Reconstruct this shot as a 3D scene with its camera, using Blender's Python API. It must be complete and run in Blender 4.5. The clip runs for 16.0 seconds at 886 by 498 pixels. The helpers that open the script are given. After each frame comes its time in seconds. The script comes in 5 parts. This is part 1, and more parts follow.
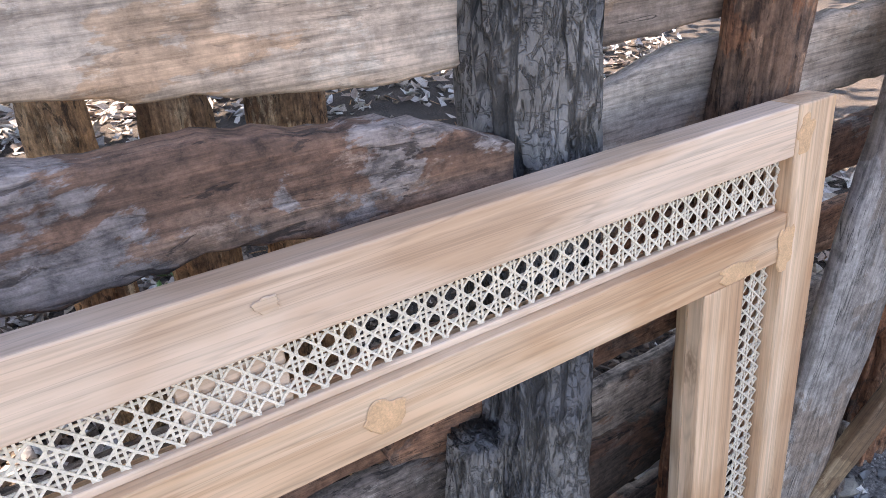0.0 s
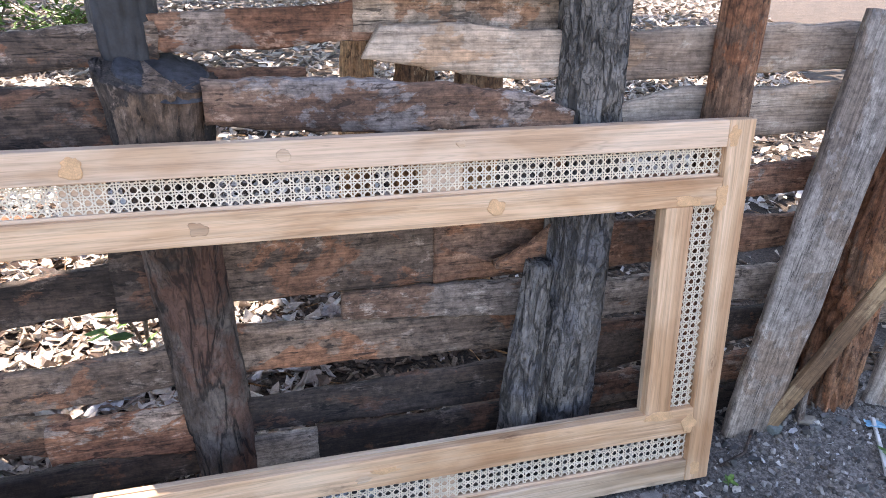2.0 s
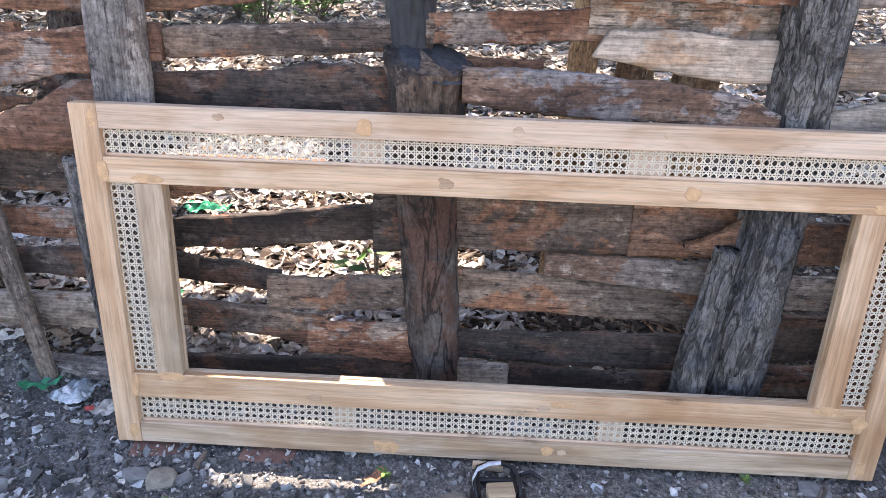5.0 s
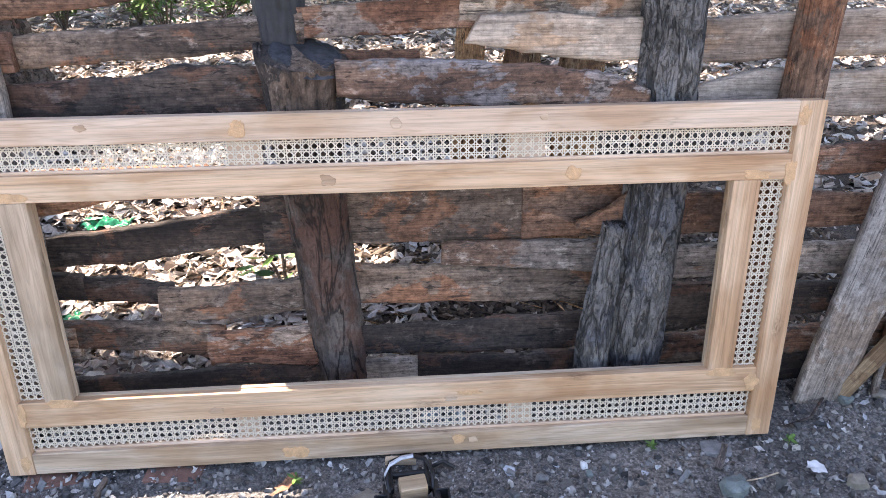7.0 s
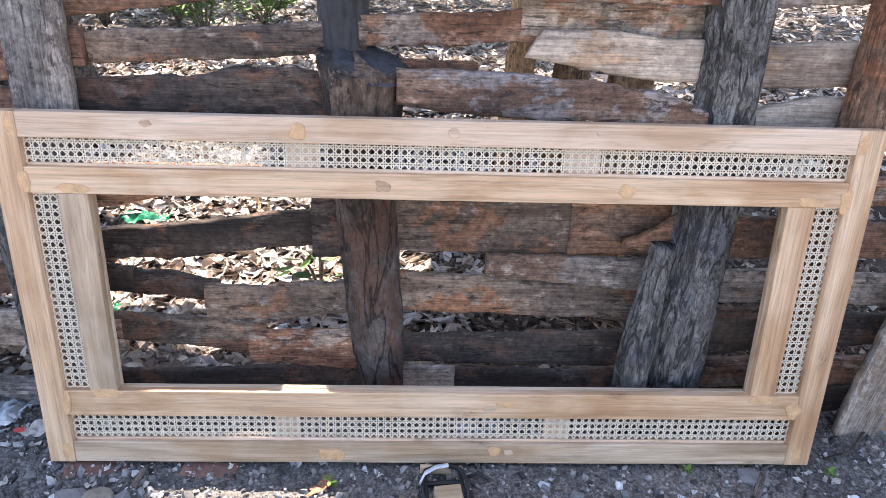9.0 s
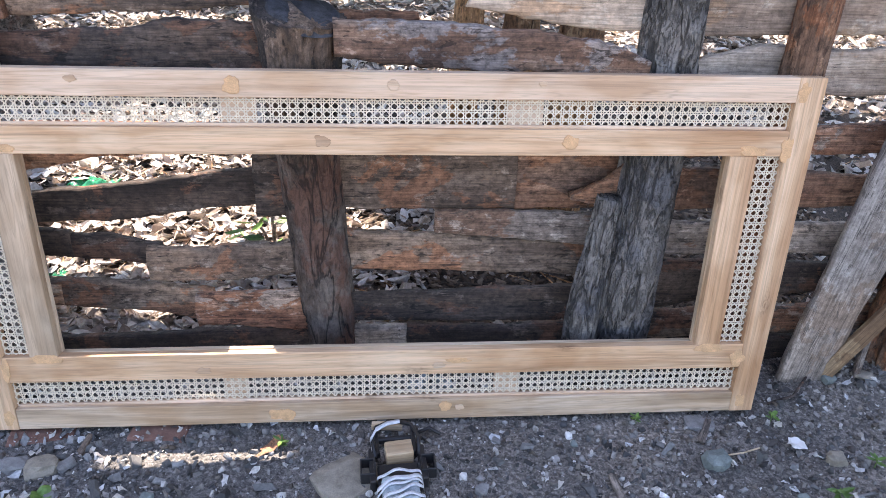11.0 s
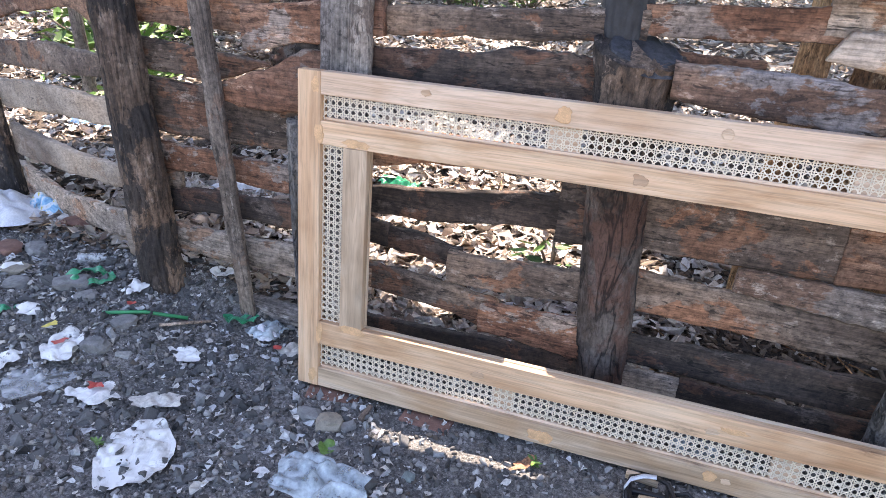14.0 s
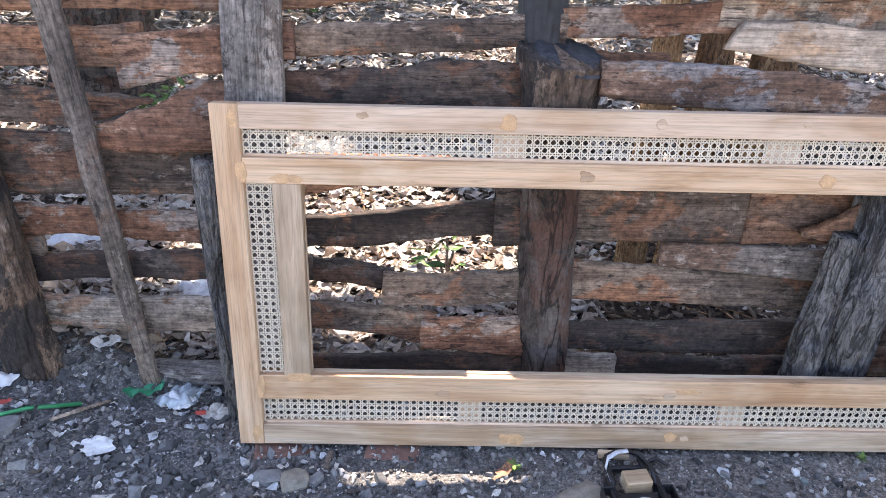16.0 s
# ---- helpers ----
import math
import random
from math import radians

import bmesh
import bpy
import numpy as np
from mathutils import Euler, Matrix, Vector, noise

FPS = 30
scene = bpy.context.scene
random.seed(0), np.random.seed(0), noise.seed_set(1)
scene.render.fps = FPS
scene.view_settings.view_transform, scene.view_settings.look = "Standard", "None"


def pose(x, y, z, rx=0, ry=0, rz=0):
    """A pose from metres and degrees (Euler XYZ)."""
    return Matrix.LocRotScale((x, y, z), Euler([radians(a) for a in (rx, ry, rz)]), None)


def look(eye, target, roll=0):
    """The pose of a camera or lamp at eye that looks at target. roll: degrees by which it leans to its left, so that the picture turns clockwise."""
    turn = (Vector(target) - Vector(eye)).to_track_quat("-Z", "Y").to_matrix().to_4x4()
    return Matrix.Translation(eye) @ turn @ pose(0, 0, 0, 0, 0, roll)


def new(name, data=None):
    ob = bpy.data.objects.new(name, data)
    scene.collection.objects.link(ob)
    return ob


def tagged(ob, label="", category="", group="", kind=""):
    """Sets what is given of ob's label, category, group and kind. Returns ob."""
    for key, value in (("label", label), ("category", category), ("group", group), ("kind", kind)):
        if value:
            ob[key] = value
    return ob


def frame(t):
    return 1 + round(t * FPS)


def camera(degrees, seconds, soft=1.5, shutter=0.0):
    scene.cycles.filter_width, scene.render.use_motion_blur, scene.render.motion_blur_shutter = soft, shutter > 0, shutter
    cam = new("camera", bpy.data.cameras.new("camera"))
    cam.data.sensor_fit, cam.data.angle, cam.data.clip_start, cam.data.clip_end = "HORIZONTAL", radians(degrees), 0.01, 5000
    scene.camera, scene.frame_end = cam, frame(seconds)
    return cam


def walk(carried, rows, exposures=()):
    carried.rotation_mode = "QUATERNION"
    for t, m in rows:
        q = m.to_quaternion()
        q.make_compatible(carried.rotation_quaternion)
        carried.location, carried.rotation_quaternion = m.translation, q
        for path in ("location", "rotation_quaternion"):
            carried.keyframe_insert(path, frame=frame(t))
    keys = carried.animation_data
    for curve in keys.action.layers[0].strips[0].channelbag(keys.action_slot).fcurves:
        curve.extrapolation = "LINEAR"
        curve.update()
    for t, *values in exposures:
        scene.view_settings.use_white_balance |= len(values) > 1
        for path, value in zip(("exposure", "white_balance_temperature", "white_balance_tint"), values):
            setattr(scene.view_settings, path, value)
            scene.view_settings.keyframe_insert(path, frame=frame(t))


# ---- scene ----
cam = camera(66.2, 16.0, soft=0.4)
PATH = [
    (0, (0.191, -0.253, 0.848), (1.072, 1.271, -0.102), -3.5),
    (0.5, (0.185, -0.309, 0.846), (1.181, 1.168, -0.062), -3.8),
    (1, (0.083, -0.468, 0.883), (0.964, 1.078, -0.03), -6.6),
    (1.5, (-0.004, -0.667, 0.867), (0.782, 0.893, -0.108), -2.9),
    (2, (-0.015, -0.856, 0.904), (0.475, 0.916, 0.116), 1.1),
    (2.5, (0.004, -0.996, 0.944), (0.315, 0.824, 0.175), 2.2),
    (3, (-0.023, -1.035, 0.925), (0.192, 0.738, 0.025), 2.6),
    (3.5, (-0.051, -1.062, 0.936), (0.01, 0.76, 0.113), 0.4),
    (5.8, (-0.071, -1.06, 0.954), (-0.144, 0.75, 0.105), 2.1),
    (6, (-0.054, -1.057, 0.953), (-0.029, 0.761, 0.119), 2.0),
    (6.5, (0.001, -1.056, 0.943), (0.18, 0.751, 0.106), -0.1),
    (7, (0.013, -1.054, 0.948), (0.136, 0.75, 0.093), -0.5),
    (7.5, (-0.016, -1.054, 0.945), (-0.006, 0.764, 0.111), 1.3),
    (8, (-0.048, -1.054, 0.952), (-0.083, 0.761, 0.112), 2.3),
    (8.5, (-0.05, -1.057, 0.951), (-0.036, 0.769, 0.135), 2.1),
    (11, (0.004, -1.056, 0.927), (0.161, 0.716, 0.014), 1.9),
    (11.5, (0.004, -1.056, 0.924), (0.153, 0.72, 0.017), 2.0),
    (12, (-0.002, -1.054, 0.932), (0.007, 0.726, 0.02), 1.0),
    (12.5, (-0.026, -1.063, 0.939), (-0.2, 0.718, 0.046), 0.9),
    (13, (-0.038, -1.064, 0.936), (-0.237, 0.723, 0.061), 1.9),
    (13.5, (-0.051, -1.067, 0.937), (-0.322, 0.716, 0.072), 3.0),
    (14, (-0.081, -1.079, 0.936), (-0.636, 0.636, 0.069), 3.0),
    (14.5, (-0.216, -1.103, 0.932), (-0.733, 0.638, 0.096), 4.7),
    (15, (-0.36, -1.095, 0.967), (-0.631, 0.703, 0.135), -0.5),
    (15.5, (-0.379, -1.092, 0.955), (-0.536, 0.745, 0.181), 0.3),
    (16, (-0.368, -1.076, 0.948), (-0.343, 0.733, 0.096), 1.4),
]
walk(cam, [(t, look(eye, target, roll)) for t, eye, target, roll in PATH], [(0, 2.1, 7200, 20), (16, 2.1, 7200, 20)])

# ---- light ----
SUN_EL, SUN_AZ = 66.0, -14.0          # degrees up; degrees from +y towards +x
world = bpy.data.worlds.new("world")
scene.world = world
world.use_nodes = True
wn = world.node_tree.nodes
sky = wn.new("ShaderNodeTexSky")
sky.sky_type, sky.sun_disc = "NISHITA", False
sky.sun_elevation, sky.sun_rotation = radians(SUN_EL), radians(SUN_AZ)
wn["Background"].inputs["Strength"].default_value = 0.15
world.node_tree.links.new(sky.outputs[0], wn["Background"].inputs["Color"])
TO_SUN = Vector((math.sin(radians(SUN_AZ)) * math.cos(radians(SUN_EL)), math.cos(radians(SUN_AZ)) * math.cos(radians(SUN_EL)), math.sin(radians(SUN_EL))))
sun_data = bpy.data.lights.new("sun", "SUN")
sun_data.energy, sun_data.angle, sun_data.color = 5.0, radians(0.53), (1.0, 0.95, 0.86)
sun = new("sun", sun_data)
sun.matrix_world = look(TO_SUN * 10, (0, 0, 0))


# ---- materials ----
def material(name, rough=0.8, metal=0.0):
    m = bpy.data.materials.new(name)
    m.use_nodes = True
    b = m.node_tree.nodes["Principled BSDF"]
    b.inputs["Roughness"].default_value, b.inputs["Metallic"].default_value = rough, metal
    return m, m.node_tree, b


def coords(nt, scale, shift=True):
    """Object coordinates, shifted by chance from object to object, stretched by scale."""
    c = nt.nodes.new("ShaderNodeTexCoord").outputs["Object"]
    if shift:
        info = nt.nodes.new("ShaderNodeObjectInfo")
        mul = nt.nodes.new("ShaderNodeMath")
        mul.operation, mul.inputs[1].default_value = "MULTIPLY", 37.0
        nt.links.new(info.outputs["Random"], mul.inputs[0])
        add = nt.nodes.new("ShaderNodeVectorMath")
        add.operation = "ADD"
        nt.links.new(c, add.inputs[0])
        nt.links.new(mul.outputs[0], add.inputs[1])
        c = add.outputs[0]
    mp = nt.nodes.new("ShaderNodeVectorMath")
    mp.operation = "MULTIPLY"
    mp.inputs[1].default_value = scale
    nt.links.new(c, mp.inputs[0])
    return mp.outputs[0]


def noise_tex(nt, vec, scale=1.0, detail=5.0, rough=0.6, warp=0.0):
    n = nt.nodes.new("ShaderNodeTexNoise")
    n.inputs["Scale"].default_value, n.inputs["Detail"].default_value = scale, detail
    n.inputs["Roughness"].default_value, n.inputs["Distortion"].default_value = rough, warp
    nt.links.new(vec, n.inputs["Vector"])
    return n.outputs["Fac"]


def ramp(nt, fac, *stops):
    r = nt.nodes.new("ShaderNodeValToRGB")
    e = r.color_ramp.elements
    while len(e) < len(stops):
        e.new(0.5)
    for el, (p, c) in zip(e, stops):
        el.position = p
        el.color = (c, c, c, 1) if isinstance(c, (int, float)) else (*c, 1)
    nt.links.new(fac, r.inputs[0])
    return r.outputs[0]


def mix(nt, a, b, fac, kind="MIX"):
    n = nt.nodes.new("ShaderNodeMix")
    n.data_type, n.blend_type = "RGBA", kind
    for socket, value in ((n.inputs[0], fac), (n.inputs[6], a), (n.inputs[7], b)):
        if isinstance(value, bpy.types.NodeSocket):
            nt.links.new(value, socket)
        elif isinstance(value, (int, float)):
            socket.default_value = value
        else:
            socket.default_value = (*value, 1)
    return n.outputs[2]


def bump(nt, b, height, strength=0.4, distance=0.003):
    n = nt.nodes.new("ShaderNodeBump")
    n.inputs["Strength"].default_value, n.inputs["Distance"].default_value = strength, distance
    nt.links.new(height, n.inputs["Height"])
    nt.links.new(n.outputs[0], b.inputs["Normal"])


def new_wood(name, dark, mid, light):
    """Freshly planed wood, grain along the piece's own x."""
    m, nt, b = material(name, 0.55)
    broad = noise_tex(nt, coords(nt, (1.6, 22, 22)), 1, 4, 0.55, 1.2)
    rings = noise_tex(nt, coords(nt, (3.5, 75, 75)), 1, 3, 0.6, 0.6)
    fibre = noise_tex(nt, coords(nt, (30, 420, 420)), 1, 2, 0.6)
    blot = noise_tex(nt, coords(nt, (5, 9, 9)), 1, 3, 0.5)
    col = ramp(nt, broad, (0.32, dark), (0.5, mid), (0.68, light))
    col = mix(nt, col, dark, ramp(nt, rings, (0.5, 0.0), (0.62, 0.55), (0.66, 0.0)))
    knot = nt.nodes.new("ShaderNodeTexVoronoi")
    knot.inputs["Scale"].default_value = 1.0
    nt.links.new(coords(nt, (5.5, 14, 14)), knot.inputs["Vector"])
    ringed = noise_tex(nt, coords(nt, (45, 130, 130)), 1, 3, 0.6, 1.5)
    col = mix(nt, col, tuple(c * 0.62 for c in dark), mix(nt, ramp(nt, knot.outputs["Distance"], (0.06, 0.9), (0.2, 0.0)), ramp(nt, ringed, (0.4, 0.25), (0.6, 1.0)), 1.0, "MULTIPLY"))
    veins = noise_tex(nt, coords(nt, (1.7, 48, 48)), 1, 3, 0.5, 0.7)
    col = mix(nt, col, ramp(nt, veins, (0.40, 1.0), (0.42, 0.80), (0.44, 1.0), (0.49, 1.0), (0.505, 0.74), (0.52, 1.0), (0.58, 1.0), (0.595, 0.82), (0.61, 1.0)), 0.8, "MULTIPLY")
    lines = noise_tex(nt, coords(nt, (2.2, 160, 160)), 1, 4, 0.65, 0.4)
    col = mix(nt, col, ramp(nt, lines, (0.36, 0.82), (0.5, 1.0), (0.64, 1.08)), 1.0, "MULTIPLY")
    col = mix(nt, col, (0.80, 0.66, 0.50), ramp(nt, blot, (0.55, 0.0), (0.72, 0.3)))
    col = mix(nt, col, (0.55, 0.5, 0.45), ramp(nt, fibre, (0.55, 0.0), (0.8, 0.35)), "MULTIPLY")
    slow = noise_tex(nt, coords(nt, (4.5, 10, 10)), 1, 3, 0.55, 0.5)
    col = mix(nt, col, ramp(nt, slow, (0.36, (0.84, 0.74, 0.64)), (0.5, (1.0, 0.98, 0.96)), (0.62, (1.06, 1.04, 1.02))), 1.0, "MULTIPLY")
    nt.links.new(col, b.inputs["Base Color"])
    bump(nt, b, fibre, 0.12, 0.001)
    return m


def old_wood(name, dark, mid, light, patch, amount=0.5, axis="x", rough=0.85, relief=0.7, wear=1.0):
    """Weathered wood with fibres, cracks and patches of another colour; grain along the piece's own x or z."""
    m, nt, b = material(name, rough)

    def s(along, across):
        return (along, across, across) if axis == "x" else (across, across, along)

    broad = noise_tex(nt, coords(nt, s(2.6, 13)), 1, 7, 0.62, 0.5)
    spots = noise_tex(nt, coords(nt, s(5.5, 9)), 1, 11, 0.66, 0.3)
    worn = noise_tex(nt, coords(nt, s(12, 24)), 1, 11, 0.74)
    fibre = noise_tex(nt, coords(nt, s(9, 300)), 1, 4, 0.66)
    mottle = noise_tex(nt, coords(nt, s(60, 75)), 1, 10, 0.76)
    sawn = noise_tex(nt, coords(nt, s(330, 9)), 1, 3, 0.6)
    dents = noise_tex(nt, coords(nt, s(20, 75)), 1, 6, 0.62, 0.6)
    crack = noise_tex(nt, coords(nt, s(2.0, 46)), 1, 4, 0.58, 0.35)
    tone = noise_tex(nt, coords(nt, s(2.2, 4)), 1, 2, 0.5, 0.3)
    col = ramp(nt, broad, (0.30, dark), (0.49, mid), (0.70, light))
    col = mix(nt, col, patch, ramp(nt, spots, (0.605 - 0.2 * amount, 0.0), (0.62 - 0.2 * amount, 0.8)))
    col = mix(nt, col, ramp(nt, tone, (0.36, (0.66, 0.63, 0.64)), (0.5, (1.0, 0.97, 0.95)), (0.64, (1.32, 1.18, 1.06))), 1.0, "MULTIPLY")
    col = mix(nt, col, tuple(min(0.7, c * 1.55 + 0.03) for c in light), ramp(nt, worn, (0.575, 0.0), (0.60, 0.32 * wear), (0.68, 0.6 * wear)))
    col = mix(nt, col, tuple(c * 0.5 for c in dark), ramp(nt, dents, (0.60, 0.0), (0.63, 0.75 * wear)))
    col = mix(nt, col, ramp(nt, fibre, (0.34, 0.62), (0.5, 1.03), (0.66, 1.34)), 1.0, "MULTIPLY")
    col = mix(nt, col, ramp(nt, mottle, (0.36, 1 - 0.58 * wear), (0.5, 1.04), (0.64, 1 + 0.6 * wear)), 1.0, "MULTIPLY")
    col = mix(nt, col, ramp(nt, sawn, (0.35, 0.96), (0.65, 1.04)), 1.0, "MULTIPLY")
    gap = ramp(nt, crack, (0.492, 1.0), (0.5, 0.12), (0.508, 1.0))
    seldom = ramp(nt, noise_tex(nt, coords(nt, s(3, 8)), 1, 2, 0.5), (0.5, 0.0), (0.6, 0.95))
    cracks = mix(nt, (1, 1, 1), gap, seldom)
    col = mix(nt, col, cracks, 1.0, "MULTIPLY")
    nt.links.new(col, b.inputs["Base Color"])
    height = mix(nt, mix(nt, fibre, mottle, 0.55), cracks, 0.8, "MULTIPLY")
    height = mix(nt, height, ramp(nt, dents, (0.58, 1.0), (0.63, 0.4)), 1.0, "MULTIPLY")
    bump(nt, b, height, relief, 0.006)
    return m


def plain(name, colour, rough=0.5, metal=0.0, vary=0.25, scale=30.0, relief=0.15):
    """A painted, plastic, stone or paper surface with uneven colour and fine relief."""
    m, nt, b = material(name, rough, metal)
    n = noise_tex(nt, coords(nt, (scale,) * 3), 1, 6, 0.65)
    fine = noise_tex(nt, coords(nt, (scale * 9,) * 3), 1, 4, 0.6)
    low, high = [tuple(min(1, c * k) for c in colour) for k in (1 - vary, 1 + vary)]
    col = mix(nt, ramp(nt, n, (0.3, low), (0.7, high)), ramp(nt, fine, (0.3, 0.8), (0.7, 1.1)), 1.0, "MULTIPLY")
    nt.links.new(col, b.inputs["Base Color"])
    bump(nt, b, mix(nt, n, fine, 0.5), relief, 0.003)
    return m


def film_plastic(name, colour, alpha):
    """Thin crumpled see-through plastic."""
    m, nt, b = material(name, 0.18)
    n = noise_tex(nt, coords(nt, (40,) * 3), 1, 5, 0.6)
    nt.links.new(ramp(nt, n, (0.3, tuple(c * 0.75 for c in colour)), (0.7, colour)), b.inputs["Base Color"])
    nt.links.new(ramp(nt, n, (0.35, alpha * 0.55), (0.75, min(1, alpha * 1.5))), b.inputs["Alpha"])
    bump(nt, b, n, 0.3, 0.004)
    return m


def scattered(name, *colours, rough=0.85):
    """For heaps of small pieces, each with a colour of its own."""
    m, nt, b = material(name, rough)
    isl = nt.nodes.new("ShaderNodeNewGeometry").outputs["Random Per Island"]
    fine = noise_tex(nt, coords(nt, (160,) * 3, False), 1, 4, 0.6)
    stops = [(i / max(1, len(colours) - 1), c) for i, c in enumerate(colours)]
    col = mix(nt, ramp(nt, isl, *stops), ramp(nt, fine, (0.3, 0.65), (0.7, 1.15)), 1.0, "MULTIPLY")
    nt.links.new(col, b.inputs["Base Color"])
    bump(nt, b, fine, 0.3, 0.002)
    return m


def bark(name, dark, mid, light, tint, plate=(1.0, 1.0, 1.0), relief=1.0):
    """Furrowed bark: long ridges parted by dark cracks and short cross breaks, mottled with lichen and soot."""
    m, nt, b = material(name, 0.95)
    px, py, pz = plate
    long_crack = noise_tex(nt, coords(nt, (24 * px, 24 * py, 6 * pz)), 1, 4, 0.55, 0.6)
    fine_crack = noise_tex(nt, coords(nt, (75 * px, 75 * py, 20 * pz)), 1, 4, 0.65, 0.7)
    cross = noise_tex(nt, coords(nt, (22 * px, 22 * py, 60 * pz)), 1, 3, 0.6, 0.6)
    fine = noise_tex(nt, coords(nt, (190, 190, 90)), 1, 5, 0.72)
    broad = noise_tex(nt, coords(nt, (12, 12, 7)), 1, 6, 0.65)
    a = ramp(nt, long_crack, (0.462, 1.0), (0.49, 0.1), (0.51, 0.1), (0.545, 1.0))
    c = ramp(nt, fine_crack, (0.47, 1.0), (0.5, 0.5), (0.53, 1.0))
    d = ramp(nt, cross, (0.48, 1.0), (0.5, 0.45), (0.52, 1.0))
    col = ramp(nt, broad, (0.36, dark), (0.48, mid), (0.64, light))
    col = mix(nt, col, tint, ramp(nt, noise_tex(nt, coords(nt, (8, 8, 8)), 1, 5, 0.62), (0.52, 0.0), (0.6, 0.75)))
    col = mix(nt, col, ramp(nt, fine, (0.32, 0.74), (0.5, 1.0), (0.68, 1.2)), 1.0, "MULTIPLY")
    crack = mix(nt, mix(nt, a, c, 1.0, "MULTIPLY"), d, 0.45, "MULTIPLY")
    col = mix(nt, col, ramp(nt, crack, (0.0, 0.14), (0.4, 0.75), (1.0, 1.1)), 1.0, "MULTIPLY")
    nt.links.new(col, b.inputs["Base Color"])
    bump(nt, b, mix(nt, crack, fine, 0.3), relief, 0.01)
    return m


PALE_TEAK = new_wood("pale_teak", (0.525, 0.355, 0.238), (0.665, 0.487, 0.357), (0.735, 0.57, 0.44))
GOLD_TEAK = new_wood("golden_teak", (0.49, 0.29, 0.165), (0.67, 0.45, 0.285), (0.74, 0.545, 0.38))
GREY_TEAK = new_wood("grey_teak", (0.36, 0.26, 0.175), (0.55, 0.41, 0.29), (0.67, 0.54, 0.42))
KNOT = new_wood("knotty_teak", (0.45, 0.29, 0.18), (0.60, 0.435, 0.305), (0.68, 0.52, 0.39))
FILLER = plain("filler", (0.66, 0.40, 0.215), 0.7, vary=0.2, scale=70)
CANE = plain("cane", (0.78, 0.685, 0.55), 0.45, vary=0.16, scale=90, relief=0.1)
GREY_BROWN = old_wood("grey_brown_wood", (0.05, 0.036, 0.029), (0.15, 0.11, 0.085), (0.25, 0.20, 0.165), (0.235, 0.115, 0.066), 0.34)
RED_BROWN = old_wood("red_brown_wood", (0.085, 0.038, 0.022), (0.225, 0.11, 0.066), (0.32, 0.20, 0.14), (0.29, 0.25, 0.22), 0.28)
DARK_WOOD = old_wood("dark_wood", (0.013, 0.010, 0.009), (0.048, 0.035, 0.029), (0.105, 0.08, 0.066), (0.125, 0.065, 0.042), 0.34)
SILVER_WOOD = old_wood("silver_wood", (0.10, 0.082, 0.07), (0.26, 0.215, 0.18), (0.38, 0.325, 0.28), (0.26, 0.15, 0.095), 0.28)
PALE_WOOD = old_wood("pale_wood", (0.23, 0.17, 0.13), (0.36, 0.295, 0.24), (0.47, 0.405, 0.345), (0.35, 0.24, 0.16), 0.22, relief=0.3, wear=0.55)
# smooth tan plank wood, its colour darkened to stand for the shade there
SHADED_TAN_WOOD = old_wood("shaded_tan_wood", (0.17, 0.13, 0.10), (0.30, 0.245, 0.195), (0.38, 0.32, 0.265), (0.26, 0.19, 0.14), 0.25, relief=0.25, wear=0.35)
ORANGE_WOOD = old_wood("orange_wood", (0.10, 0.047, 0.028), (0.225, 0.118, 0.072), (0.30, 0.185, 0.125), (0.16, 0.11, 0.085), 0.34)
BLUE_BROWN = old_wood("blue_brown_wood", (0.045, 0.03, 0.025), (0.165, 0.098, 0.068), (0.24, 0.17, 0.13), (0.22, 0.205, 0.205), 0.4)
BARK = bark("grey_bark", (0.10, 0.094, 0.088), (0.175, 0.16, 0.147), (0.25, 0.232, 0.215), (0.12, 0.122, 0.136))
BROWN_BARK = bark("brown_bark", (0.028, 0.021, 0.018), (0.085, 0.062, 0.05), (0.17, 0.14, 0.122), (0.13, 0.06, 0.04), (0.7, 0.7, 0.7), 0.8)
CHARRED = old_wood("charred_wood", (0.016, 0.014, 0.014), (0.115, 0.078, 0.056), (0.21, 0.155, 0.12), (0.016, 0.016, 0.018), 0.52, "z", 0.8, 0.9)
RUST_WOOD = old_wood("rust_wood", (0.06, 0.025, 0.014), (0.19, 0.085, 0.045), (0.30, 0.17, 0.10), (0.13, 0.085, 0.06), 0.45, "z", 0.85, 0.9)
STRIP_WOOD = old_wood("strip_wood", (0.06, 0.048, 0.04), (0.14, 0.114, 0.096), (0.22, 0.188, 0.162), (0.15, 0.10, 0.075), 0.3, "z", 0.85, 0.5)
SLATE_WOOD = old_wood("slate_wood", (0.06, 0.055, 0.052), (0.20, 0.18, 0.165), (0.31, 0.285, 0.265), (0.10, 0.08, 0.07), 0.35, "z", 0.9, 0.6)
SOOT = plain("soot_black", (0.022, 0.024, 0.03), 0.55, vary=0.5, scale=35, relief=0.5)
DUSTY_SOOT = plain("dusty_soot", (0.042, 0.043, 0.05), 0.75, vary=0.85, scale=60, relief=0.8)
FIBRE_WOOD = old_wood("fibrous_stem", (0.07, 0.038, 0.018), (0.30, 0.175, 0.085), (0.46, 0.32, 0.18), (0.18, 0.095, 0.045), 0.4, "z", 0.9, 0.8)
BAMBOO = old_wood("bamboo", (0.22, 0.18, 0.10), (0.42, 0.36, 0.23), (0.52, 0.47, 0.33), (0.20, 0.18, 0.13), 0.35, "z", 0.5, 0.2)
